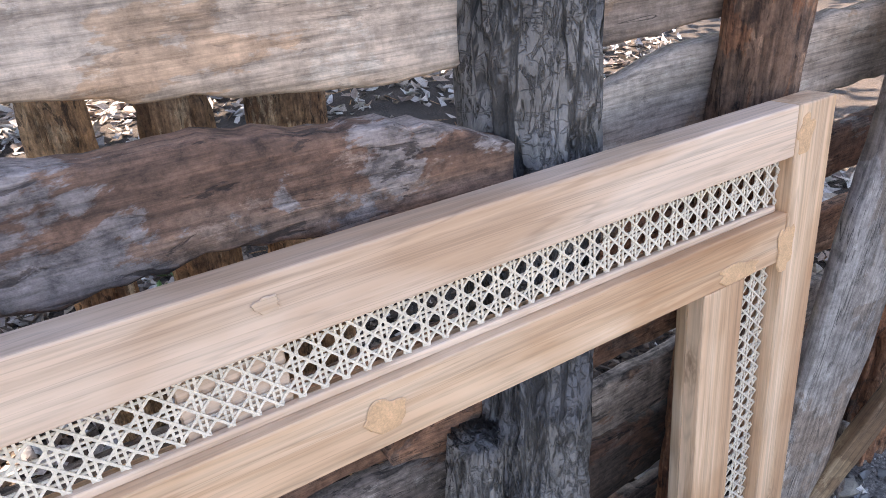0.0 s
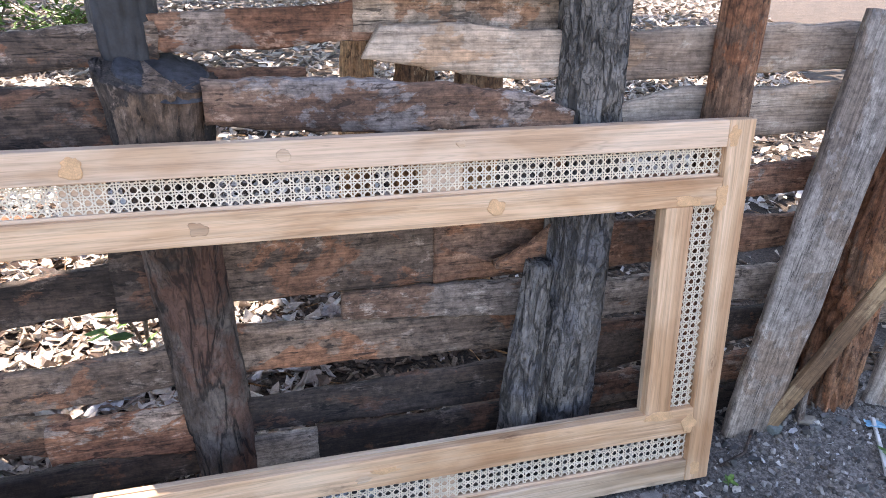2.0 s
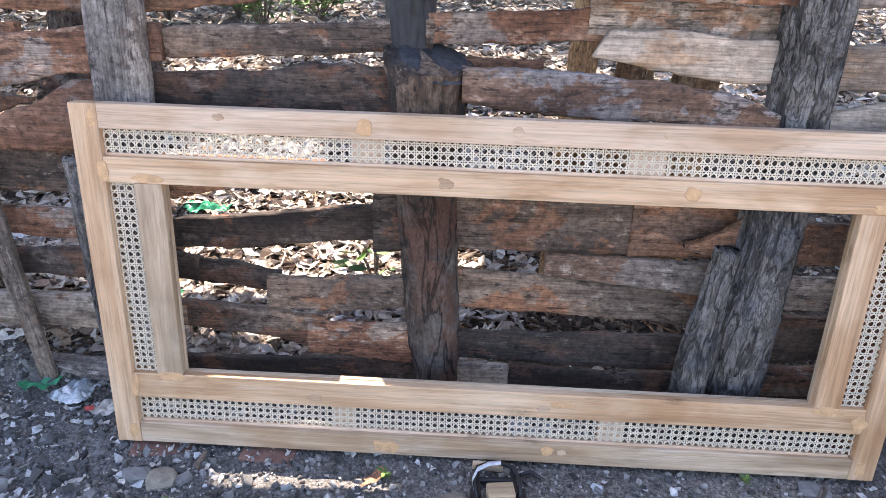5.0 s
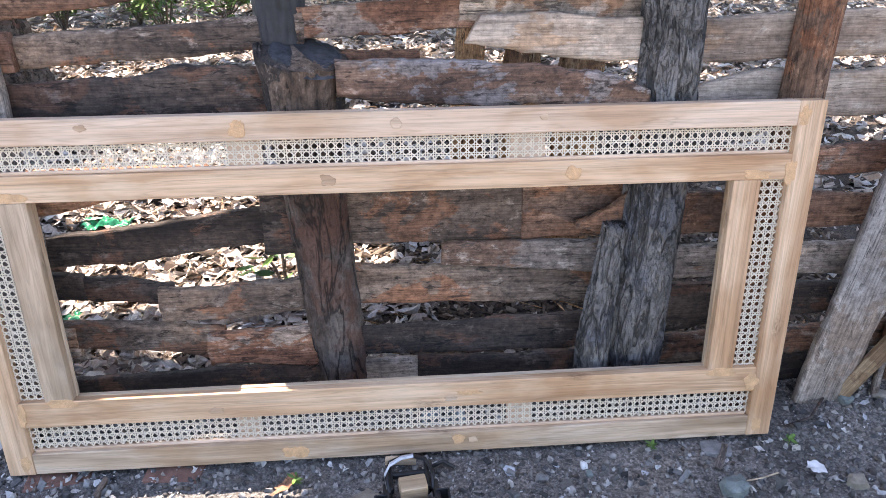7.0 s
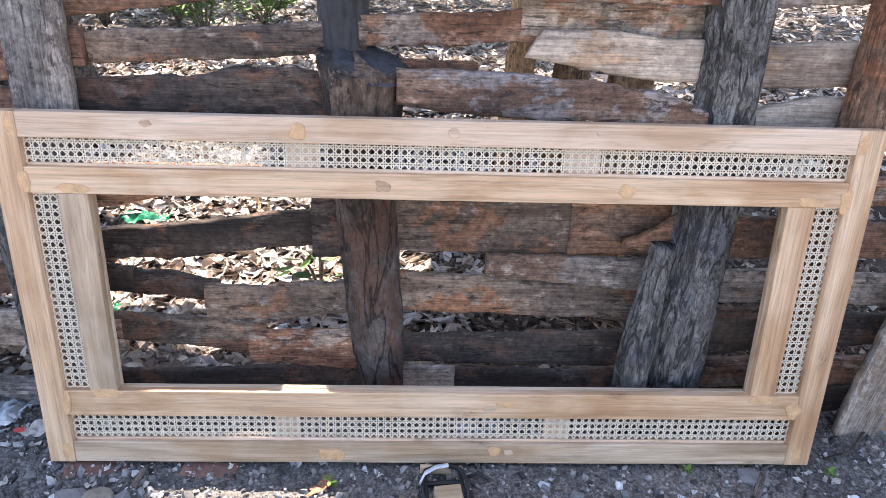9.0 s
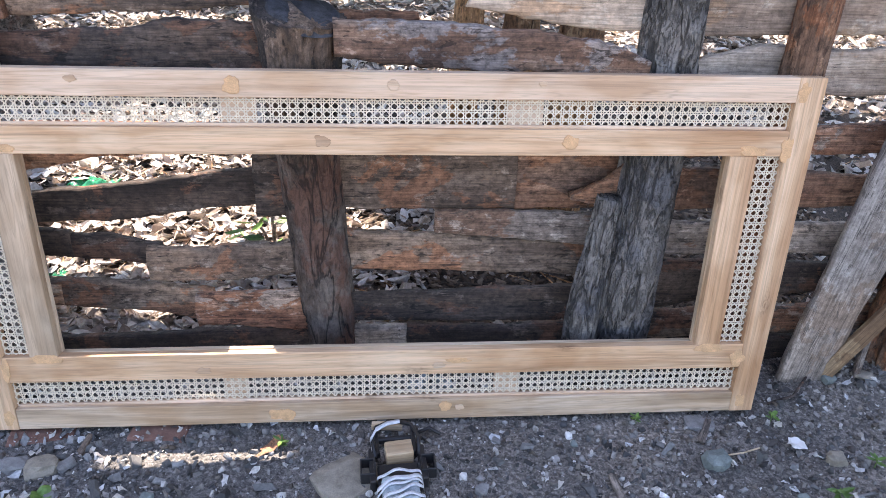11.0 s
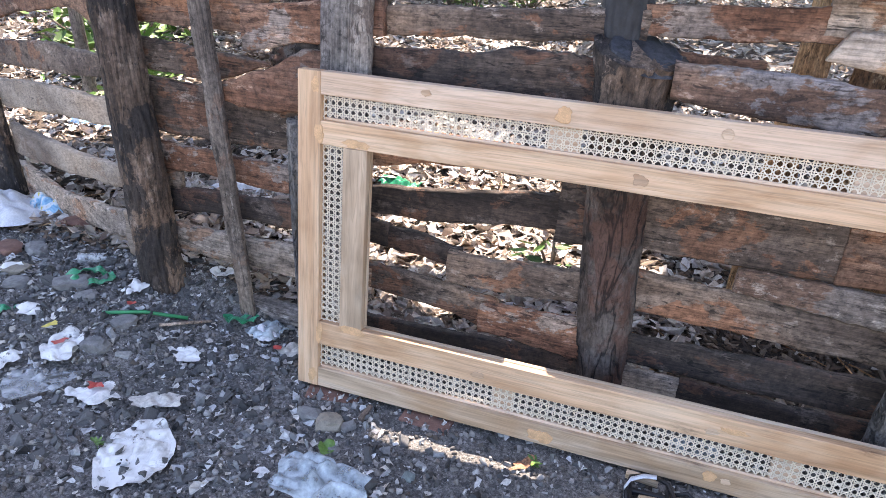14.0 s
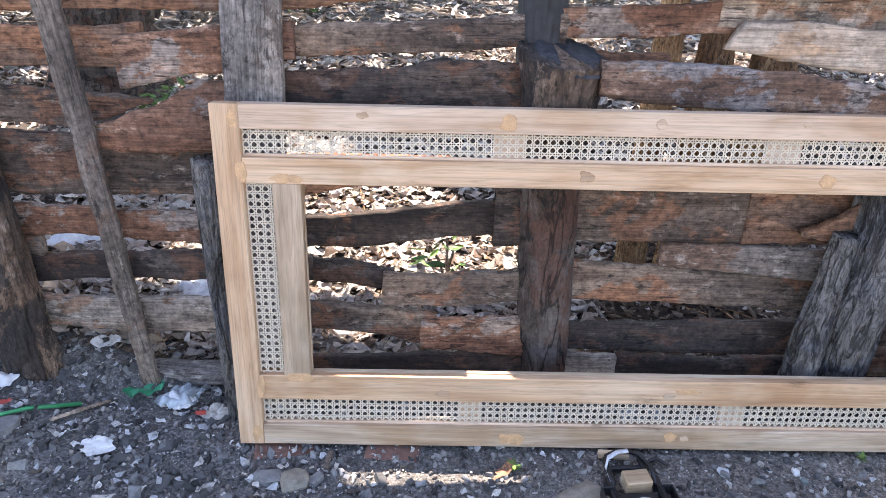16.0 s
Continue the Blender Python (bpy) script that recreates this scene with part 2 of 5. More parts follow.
GRAVEL = scattered("gravel", (0.04, 0.039, 0.038), (0.15, 0.137, 0.125), (0.27, 0.24, 0.21), (0.10, 0.08, 0.065), (0.07, 0.07, 0.073), (0.24, 0.225, 0.21), (0.34, 0.32, 0.30), (0.56, 0.54, 0.51), rough=0.9)
CHIPS = scattered("dark_chips", (0.018, 0.018, 0.019), (0.07, 0.07, 0.071), (0.20, 0.20, 0.198), (0.03, 0.03, 0.03), (0.11, 0.108, 0.104), (0.42, 0.42, 0.41), rough=0.65)
LITTER = scattered("dry_leaves", (0.30, 0.20, 0.13), (0.60, 0.53, 0.46), (0.12, 0.075, 0.05), (0.68, 0.64, 0.59), (0.38, 0.26, 0.18), (0.66, 0.63, 0.60), (0.16, 0.10, 0.07), rough=0.6)
MULCH = scattered("mulch", (0.035, 0.024, 0.017), (0.10, 0.068, 0.047), (0.16, 0.105, 0.07), (0.055, 0.04, 0.032), (0.28, 0.21, 0.155), (0.08, 0.05, 0.035), rough=0.9)
SCRAPS = scattered("paper_scraps", (0.62, 0.62, 0.60), (0.45, 0.46, 0.48), (0.55, 0.50, 0.42), (0.70, 0.70, 0.70), rough=0.6)
LEAF = scattered("green_leaves", (0.045, 0.11, 0.022), (0.09, 0.19, 0.035), (0.14, 0.26, 0.05), (0.06, 0.13, 0.03), rough=0.5)
CANOPY = scattered("canopy_leaves", (0.05, 0.09, 0.025), (0.08, 0.13, 0.035), rough=0.6)
STONE = plain("grey_stone", (0.20, 0.195, 0.19), 0.85, vary=0.4, scale=45, relief=0.6)
TAN_STONE = plain("tan_stone", (0.27, 0.235, 0.185), 0.85, vary=0.3, scale=45, relief=0.6)
GREEN_STONE = plain("green_grey_stone", (0.17, 0.20, 0.19), 0.85, vary=0.35, scale=45, relief=0.6)
BRICK = plain("old_brick", (0.19, 0.10, 0.075), 0.9, vary=0.35, scale=50, relief=0.6)
def dirty_paper():
    """White paper with greyish smears and crisp dark dirt."""
    m, nt, b = material("white_paper", 0.75)
    smear = noise_tex(nt, coords(nt, (22,) * 3), 1, 5, 0.6, 0.4)
    dirt = noise_tex(nt, coords(nt, (48,) * 3), 1, 9, 0.7)
    col = ramp(nt, smear, (0.34, (0.42, 0.41, 0.39)), (0.5, (0.70, 0.69, 0.67)), (0.66, (0.76, 0.76, 0.75)))
    col = mix(nt, col, (0.13, 0.115, 0.10), ramp(nt, dirt, (0.60, 0.0), (0.63, 0.85)))
    nt.links.new(col, b.inputs["Base Color"])
    bump(nt, b, mix(nt, smear, dirt, 0.4), 0.5, 0.004)
    return m


WHITE_PAPER = dirty_paper()
WHITE_BAG = plain("white_bag", (0.68, 0.69, 0.72), 0.4, vary=0.2, scale=40, relief=0.5)
GREEN_FILM = plain("green_wrapper", (0.02, 0.27, 0.13), 0.3, vary=0.35, scale=40, relief=0.3)
BLUE_FILM = plain("blue_wrapper", (0.15, 0.42, 0.62), 0.3, vary=0.6, scale=18, relief=0.3)
def printed_film():
    """Glossy packet film printed in blue, white and yellow blotches."""
    m, nt, b = material("printed_film", 0.3)
    n = noise_tex(nt, coords(nt, (32, 32, 32)), 1, 3, 0.55, 0.8)
    col = ramp(nt, n, (0.36, (0.10, 0.30, 0.52)), (0.46, (0.30, 0.55, 0.70)), (0.5, (0.72, 0.74, 0.76)), (0.58, (0.66, 0.68, 0.70)), (0.64, (0.60, 0.52, 0.12)))
    nt.links.new(col, b.inputs["Base Color"])
    bump(nt, b, n, 0.3, 0.003)
    return m


PRINT_FILM = printed_film()
RED_INK = plain("red_print", (0.45, 0.06, 0.045), 0.5, vary=0.3, scale=40)
YELLOW_INK = plain("yellow_print", (0.65, 0.52, 0.10), 0.5, vary=0.3, scale=40)
CLEAR_FILM = film_plastic("clear_plastic", (0.75, 0.78, 0.80), 0.42)
BLUISH_FILM = film_plastic("bluish_plastic", (0.62, 0.72, 0.78), 0.6)
GREEN_ROD = plain("green_plastic", (0.02, 0.25, 0.10), 0.4)
BLACK_PLASTIC = plain("black_plastic", (0.018, 0.018, 0.02), 0.45, vary=0.4)
BATTEN = old_wood("batten_wood", (0.16, 0.10, 0.055), (0.29, 0.195, 0.11), (0.38, 0.28, 0.17), (0.20, 0.12, 0.065), 0.35, "z", 0.7, 0.3, 0.4)
BOARD_GREY = old_wood("board_grey", (0.115, 0.104, 0.095), (0.235, 0.215, 0.20), (0.33, 0.31, 0.29), (0.18, 0.145, 0.12), 0.3, "z", 0.85, 0.5, 0.7)
SAWN = new_wood("sawn_offcut", (0.36, 0.25, 0.15), (0.52, 0.39, 0.26), (0.62, 0.50, 0.36))
STRAP = plain("white_strap", (0.62, 0.64, 0.68), 0.6, vary=0.2, scale=80)


def soil():
    """Dark gritty yard earth, browner humus behind the fence."""
    m, nt, b = material("soil", 0.95)
    big = noise_tex(nt, coords(nt, (3, 3, 3), False), 1, 6, 0.65)
    grit = noise_tex(nt, coords(nt, (130,) * 3, False), 1, 8, 0.8)
    v = nt.nodes.new("ShaderNodeTexVoronoi")
    v.inputs["Scale"].default_value = 150
    nt.links.new(nt.nodes.new("ShaderNodeTexCoord").outputs["Object"], v.inputs["Vector"])
    yard = ramp(nt, big, (0.3, (0.075, 0.071, 0.066)), (0.55, (0.165, 0.148, 0.133)), (0.75, (0.24, 0.205, 0.172)))
    humus = ramp(nt, big, (0.3, (0.022, 0.016, 0.012)), (0.6, (0.06, 0.043, 0.032)), (0.75, (0.11, 0.082, 0.062)))
    sep = nt.nodes.new("ShaderNodeSeparateXYZ")
    nt.links.new(nt.nodes.new("ShaderNodeTexCoord").outputs["Object"], sep.inputs[0])
    mr = nt.nodes.new("ShaderNodeMapRange")
    mr.inputs[1].default_value, mr.inputs[2].default_value = 0.2, 0.5
    nt.links.new(sep.outputs[1], mr.inputs[0])
    side = nt.nodes.new("ShaderNodeMapRange")
    side.inputs[1].default_value, side.inputs[2].default_value = 0.1, -0.6
    nt.links.new(sep.outputs[0], side.inputs[0])
    yard = mix(nt, yard, (0.95, 1.0, 1.06), side.outputs[0], "MULTIPLY")
    col = mix(nt, yard, humus, mr.outputs[0])
    col = mix(nt, col, ramp(nt, grit, (0.36, 0.25), (0.5, 0.95), (0.63, 2.3)), 1.0, "MULTIPLY")
    col = mix(nt, col, (0.30, 0.29, 0.28), ramp(nt, v.outputs["Distance"], (0.0, 0.8), (0.16, 0.0)))
    nt.links.new(col, b.inputs["Base Color"])
    bump(nt, b, mix(nt, grit, v.outputs["Distance"], 0.3), 0.9, 0.006)
    return m


SOIL = soil()


# ---- builders ----
def part(name, bm, mat, parent=None, label="", m=None, smooth=False):
    me = bpy.data.meshes.new(name)
    if smooth:
        for f in bm.faces:
            f.smooth = True
    bm.to_mesh(me)
    bm.free()
    me.materials.append(mat)
    ob = new(name, me)
    if parent is not None:
        ob.parent = parent
    if m is not None:
        ob.matrix_basis = m
    if label:
        ob["label"] = label
    return ob


def raw(name, verts, faces, mat, smooth=False):
    me = bpy.data.meshes.new(name)
    me.from_pydata([tuple(v) for v in verts], [], [tuple(int(i) for i in f) for f in faces])
    me.materials.append(mat)
    if smooth:
        me.polygons.foreach_set("use_smooth", [True] * len(me.polygons))
    me.update()
    return new(name, me)


def empty(name, m, label, category, group=""):
    ob = new(name)
    ob.matrix_basis = m
    return tagged(ob, label, category, group)


def box(sx, sy, sz, bevel=0.0015, segments=1, bm=None, at=(0, 0, 0)):
    bm = bm or bmesh.new()
    made = bmesh.ops.create_cube(bm, size=1, matrix=Matrix.Translation(at) @ Matrix.Diagonal((sx, sy, sz, 1)))
    if bevel:
        edges = {e for v in made["verts"] for e in v.link_edges}
        bmesh.ops.bevel(bm, geom=list(edges), offset=bevel, segments=segments, affect="EDGES", profile=0.5)
    return bm


def fbm(x, y, z, octaves=3):
    return noise.fractal(Vector((x, y, z)), 0.9, 2.0, octaves)


def spread(values, u):
    """Smoothly through evenly spaced values, u from 0 to 1."""
    if len(values) == 1:
        return values[0]
    p = min(max(u, 0), 1) * (len(values) - 1)
    i = min(int(p), len(values) - 2)
    f = p - i
    f = f * f * (3 - 2 * f) * 0.5 + f * 0.5
    return values[i] * (1 - f) + values[i + 1] * f


def step(a, b, v):
    """Smoothly from 0 at a to 1 at b."""
    u = min(1, max(0, (v - a) / (b - a)))
    return u * u * (3 - 2 * u)


def ground_height(x, y):
    h = -0.011 + 0.006 * fbm(x * 2.1, y * 2.1, 3.0) + 0.004 * fbm(x * 9, y * 9, 1.0)
    # the yard rises to the rubbish heap at one end and to the leaning timbers at the other
    h += 0.075 * step(-0.92, -1.3, x) * (0.35 + 0.65 * step(-0.3, -0.02, y)) * (1 - step(0.6, 1.2, y))
    h += 0.04 * step(0.13, 0.2, y) * step(-0.82, -1.0, x) * (1 - step(-1.1, -1.3, x)) * (1 - step(0.3, 0.5, y))
    h += 0.045 * math.exp(-((x - 1.1) / 0.24) ** 2 - ((y - 0.1) / 0.16) ** 2)
    if y > 0.6:
        h += 0.02 * fbm(x * 0.8, y * 0.8, 9.0) * min(1, y - 0.6)
    return h


def plank(label, mat, x0, x1, tops, bots, y=0.18, y1=None, th=0.02, edge=0.004, parent=None, slant=(0, 0), name="plank"):
    """A sawn or split board along x, its upper and lower edge given by heights from end to end; slant: how far the top of each end is set off."""
    seed = x0 * 13 + tops[0] * 71
    y1 = y if y1 is None else y1
    xc, yc, zc = (x0 + x1) / 2, (y + y1) / 2, (tops[0] + bots[-1]) / 2
    n = max(8, int((x1 - x0) / 0.011))
    rings, verts, faces = [], [], []
    across = (0.0, 0.04, 0.2, 0.4, 0.6, 0.8, 0.96, 1.0)
    for i in range(n + 1):
        u = i / n
        x = x0 + (x1 - x0) * u
        top = spread(tops, u) + edge * fbm(x * 14, seed, 0) + edge * 0.5 * fbm(x * 60, seed, 4)
        bot = spread(bots, u) + edge * fbm(x * 14, seed, 7) + edge * 0.5 * fbm(x * 60, seed, 11)
        yy = y + (y1 - y) * u + 0.004 * fbm(x * 5, seed, 2)
        end = slant[0] * (1 - min(1, u * 8)) + slant[1] * (1 - min(1, (1 - u) * 8))
        ring = []
        for side in (0, 1):
            for k in across if side == 0 else across[::-1]:
                inset = 0.003 if k in (0.0, 1.0) else 0.0
                z = bot + (top - bot) * k
                ragged = 0.004 * fbm(z * 50, seed, 20) if i in (0, n) else 0
                d = 0.0018 * fbm(x * 9, z * 60, seed) + inset
                ring.append((x + end * k + ragged - xc, (yy + d if side == 0 else yy + th - d) - yc, z - zc))
        rings.append(ring)
    m = len(rings[0])
    for ring in rings:
        verts += ring
    for i in range(n):
        for j in range(m):
            a, b = i * m + j, i * m + (j + 1) % m
            faces.append((a, a + m, b + m, b))
    faces.append(tuple(range(m)))
    faces.append(tuple(n * m + j for j in reversed(range(m))))
    ob = raw(name, verts, faces, mat, True)
    ob.matrix_basis = Matrix.Translation((xc, yc, zc))
    if parent:
        ob.parent = parent
    if label:
        ob["label"] = label
    return ob


def log(name, label, mat, line, radii, depth=0.012, fine=7.0, parent=None, squash=1.0, around=84, step=0.008, furrow=1.0, tilt=0.0, power=6, seed=0.0):
    """A standing or leaning timber: line of points, radii along it, furrows of the given depth running along; squash flattens it front to back."""
    pts = [Vector(p) for p in line]
    base = pts[0].copy()
    length = sum((b - a).length for a, b in zip(pts, pts[1:]))
    n = max(6, int(length / step))
    verts, faces = [], []
    for i in range(n + 1):
        u = i / n
        c = Vector((spread([p.x for p in pts], u), spread([p.y for p in pts], u), spread([p.z for p in pts], u)))
        r = spread(radii, u)
        h = u * length
        for j in range(around):
            a = 2 * math.pi * j / around
            ca, sa = math.cos(a), math.sin(a)
            k = fine * 0.9
            wob = 0.4 * noise.noise(Vector((ca * 2, sa * 2 + seed, h * 14)))
            ridge = 1 - abs(noise.noise(Vector((ca * k + wob, sa * k + seed, h * 6.5)))) * 2.2
            ridge2 = 1 - abs(noise.noise(Vector((ca * k * 2.1 + wob, sa * k * 2.1 + seed, h * 17)))) * 2.2
            d = depth * (0.65 * (1 - max(0, ridge) ** 3) + 0.35 * (1 - max(0, ridge2) ** 3) - 0.6) * furrow
            lump = 0.09 * r * noise.noise(Vector((ca * 1.2 + seed, sa * 1.2, h * 5)))
            rr = r + d + lump
            zz = (0.008 * noise.noise(Vector((ca * 3, sa * 3, seed))) if i == n else 0) + tilt * (sa * 0.8 - ca * 0.5) * u ** power
            verts.append((c.x + rr * ca - base.x, c.y + rr * sa * squash - base.y, c.z + zz - base.z))
    for i in range(n):
        for j in range(around):
            a, b = i * around + j, i * around + (j + 1) % around
            faces.append((a, b, b + around, a + around))
    faces.append(tuple(n * around + j for j in range(around)))
    ob = raw(name, verts, faces, mat, True)
    ob.matrix_basis = Matrix.Translation(base)
    if parent:
        ob.parent = parent
    if label:
        ob["label"] = label
    return ob


def board(name, label, mat, foot, top, width0, width1, th, parent=None, wave=0.004, spin=0.0):
    """A flat upright or leaning board, grain along its own z."""
    a, b = Vector(foot), Vector(top)
    length = (b - a).length
    verts, faces, n = [], [], max(10, int(length / 0.015))
    seed = a.x * 7
    ks = (0, 0.03, 0.25, 0.5, 0.75, 0.97, 1)
    for i in range(n + 1):
        u = i / n
        w = width0 + (width1 - width0) * u
        left = -w / 2 + wave * fbm(u * length * 9, seed, 0)
        right = w / 2 + wave * fbm(u * length * 9, seed, 5)
        for side in (0, 1):
            for k in ks if side == 0 else ks[::-1]:
                x = left + (right - left) * k
                d = (0.002 if k in (0, 1) else 0) + 0.0018 * fbm(x * 60, u * length * 8, seed)
                ragged = 0.006 * fbm(x * 40, seed, 8) if i in (0, n) else 0
                verts.append((x, (-th / 2 + d) if side == 0 else th / 2 - d, u * length + ragged))
    m = 2 * len(ks)
    for i in range(n):
        for j in range(m):
            p, q = i * m + j, i * m + (j + 1) % m
            faces.append((p, q, q + m, p + m))
    faces.append(tuple(reversed(range(m))))
    faces.append(tuple(n * m + j for j in range(m)))
    ob = raw(name, verts, faces, mat, True)
    z = (b - a).normalized()
    x = Vector((math.cos(radians(spin)), math.sin(radians(spin)), 0))
    x = (x - z * x.dot(z)).normalized()
    yv = z.cross(x)
    ob.matrix_basis = Matrix.Translation(a) @ Matrix((x, yv, z)).transposed().to_4x4()
    if parent:
        ob.parent = parent
    if label:
        ob["label"] = label
    return ob


def tube(bm, line, r, sides=8):
    """A rod or cord along points, added to bm."""
    pts = [Vector(p) for p in line]
    loops = []
    for i, p in enumerate(pts):
        d = (pts[min(i + 1, len(pts) - 1)] - pts[max(i - 1, 0)]).normalized()
        s = d.orthogonal().normalized() if abs(d.z) > 0.95 else d.cross(Vector((0, 0, 1))).normalized()
        t = d.cross(s)
        loops.append([bm.verts.new(p + (s * math.cos(2 * math.pi * k / sides) + t * math.sin(2 * math.pi * k / sides)) * r) for k in range(sides)])
    for a, b in zip(loops, loops[1:]):
        for k in range(sides):
            bm.faces.new((a[k], a[(k + 1) % sides], b[(k + 1) % sides], b[k]))
    bm.faces.new(loops[0][::-1])
    bm.faces.new(loops[-1])
    return bm


def crumpled(name, label, category, x, y, length, width, height, mat, turn=0, seed=0, torn=0.25, group="", lift=0.0, hollow=0.0):
    """A crushed sheet of paper or plastic that lies on the ground, with a torn outline."""
    n = 34
    verts, faces = [], []
    keep = {}
    for i in range(n + 1):
        for j in range(n + 1):
            u, v = i / n * 2 - 1, j / n * 2 - 1
            ang = math.atan2(v, u)
            r = max(abs(u), abs(v))
            out = 1 + torn * noise.noise(Vector((math.cos(ang) * 1.6, math.sin(ang) * 1.6, seed * 3.7))) * 1.6
            rr = r * out / max(0.75, math.hypot(u, v) / max(r, 1e-6) * 0.85)
            px, py = (u if r == 0 else u / r * rr) * length / 2, (v if r == 0 else v / r * rr) * width / 2
            q, big = min(30, 4.2 / length), min(1.0, 0.025 / height)
            f1 = 0.95 * abs(noise.noise(Vector((px * q, py * q, seed)))) + 0.16 * big * abs(noise.noise(Vector((px * 60, py * 60, seed + 5))))
            dome = max(0, 1 - r ** 3)
            keep[i, j] = len(verts)
            full = min(1.0, max(0.0, (height - 0.02) / 0.03))
            sheet = 0.1 + 1.5 * f1 + 0.5 * noise.noise(Vector((px * 14, py * 14, seed + 2)))
            verts.append((px, py, height * (full * (0.2 + dome * (0.4 + 1.0 * f1)) * (0.4 + 0.6 * dome) + (1 - full) * max(0.12, sheet))))
    for i in range(n):
        for j in range(n):
            if max(abs(i / n * 2 - 1), abs(j / n * 2 - 1)) >= hollow:
                faces.append((keep[i, j], keep[i + 1, j], keep[i + 1, j + 1], keep[i, j + 1]))
    ob = raw(name, verts, faces, mat, mat in (BLUISH_FILM, CLEAR_FILM, WHITE_BAG))
    ob.matrix_basis = pose(x, y, ground_height(x, y) + 0.006 + lift, 0, 0, turn)
    return tagged(ob, label, category, group)


def rock(name, label, x, y, sx, sy, sz, mat, turn=0, seed=0, group="", category="stone", facets=0.5, sink=0.3):
    bm = bmesh.new()
    bmesh.ops.create_icosphere(bm, subdivisions=2, radius=1)
    for v in bm.verts:
        c = v.co.copy()
        k = 1 + 0.02 * math.sin(c.x * 40 + seed) + facets * noise.noise(c * 1.3 + Vector((seed * 5.1, seed, 0))) + facets * 0.5 * noise.noise(c * 3 + Vector((seed, 0, seed * 3)))
        v.co = Vector((max(-0.8, min(0.8, c.x * k)) * sx / 1.6, max(-0.8, min(0.82, c.y * k)) * sy / 1.6, max(-0.7, min(0.7, c.z * k)) * sz / 1.4))
    ob = part(name, bm, mat, None, "", pose(x, y, ground_height(x, y) + sz * (0.5 - sink), 0, 0, turn), False)
    return tagged(ob, label, category, group)


def heap(name, label, category, mat, template, faces, places, smooth=False, jitter=0.3):
    """Many small pieces joined into one mesh; places: rows of (x, y, z, sx, sy, sz, rx, ry, rz)."""
    t = np.array(template, float)
    out, fs, dice = [], [], np.random.RandomState(len(places))
    for i, (x, y, z, sx, sy, sz, rx, ry, rz) in enumerate(places):
        r = np.array(Euler((rx, ry, rz)).to_matrix())
        out.append(((t + dice.uniform(-jitter, jitter, t.shape)) * (sx, sy, sz)) @ r.T + (x, y, z))
        fs += [[k + i * len(t) for k in f] for f in faces]
    ob = raw(name, np.concatenate(out), fs, mat, smooth)
    return tagged(ob, label, category, kind="stuff")


LEAF_SHAPE = [(-1, 0, 0.1), (-0.4, 0.32, 0.16), (0.35, 0.28, 0.1), (1, 0, 0.22), (0.35, -0.28, 0.12), (-0.4, -0.32, 0.14), (-0.35, 0, 0), (0.35, 0, 0)]
LEAF_FACES = [(0, 6, 1), (1, 6, 7, 2), (2, 7, 3), (0, 5, 6), (5, 4, 7, 6), (4, 3, 7)]
CHIP_SHAPE = [(-1, -0.6, -0.5), (0.8, -0.9, -0.5), (1, 0.7, -0.5), (-0.7, 0.9, -0.5), (-0.8, -0.4, 0.5), (0.6, -0.7, 0.35), (0.8, 0.5, 0.5), (-0.5, 0.6, 0.4)]
CHIP_FACES = [(0, 3, 2, 1), (4, 5, 6, 7), (0, 1, 5, 4), (1, 2, 6, 5), (2, 3, 7, 6), (3, 0, 4, 7)]
_bm = bmesh.new()
bmesh.ops.create_icosphere(_bm, subdivisions=1, radius=1)
PEBBLE_SHAPE = [tuple(v.co * (1 + 0.28 * noise.noise(v.co * 2.3))) for v in _bm.verts]
PEBBLE_FACES = [[v.index for v in f.verts] for f in _bm.faces]
_bm.free()
rng = random.Random(7)


# ---- ground ----
def make_ground():
    def axis(lo, hi, fine_lo, fine_hi, step):
        vals = list(np.arange(fine_lo, fine_hi + 1e-6, step))
        d, v = step, fine_hi
        while v < hi:
            d *= 1.25
            v += d
            vals.append(v)
        d, v = step, fine_lo
        while v > lo:
            d *= 1.25
            v -= d
            vals.insert(0, v)
        return vals

    xs, ys = axis(-400, 400, -2.3, 1.5, 0.02), axis(-400, 400, -0.7, 1.2, 0.02)
    verts = [(x, y, ground_height(x, y)) for y in ys for x in xs]
    w = len(xs)
    faces = [(j * w + i, j * w + i + 1, (j + 1) * w + i + 1, (j + 1) * w + i) for j in range(len(ys) - 1) for i in range(w - 1)]
    ob = raw("ground", verts, faces, SOIL, True)
    return tagged(ob, "dark gritty bare earth with charcoal dust and stones", "ground", kind="structure")


make_ground()

# ---- cane frame ----
LEAN = -4.8
S0, S_CANE0, S_CANE1, S_IN0 = 0.004, 0.049, 0.108, 0.162
S_IN1, S_CANE2, S_CANE3, S1 = 0.543, 0.588, 0.637, 0.680
X_OUT, X_CANE1, X_CANE0, X_IN = 0.750, 0.702, 0.653, 0.603
DEEP = 0.028
frame_thing = empty("mirror_frame", pose(0, -0.006, 0, LEAN, 0, 0), "pale unvarnished wooden frame with woven cane panels leaning on a fence", "frame")


MEMBERS = []


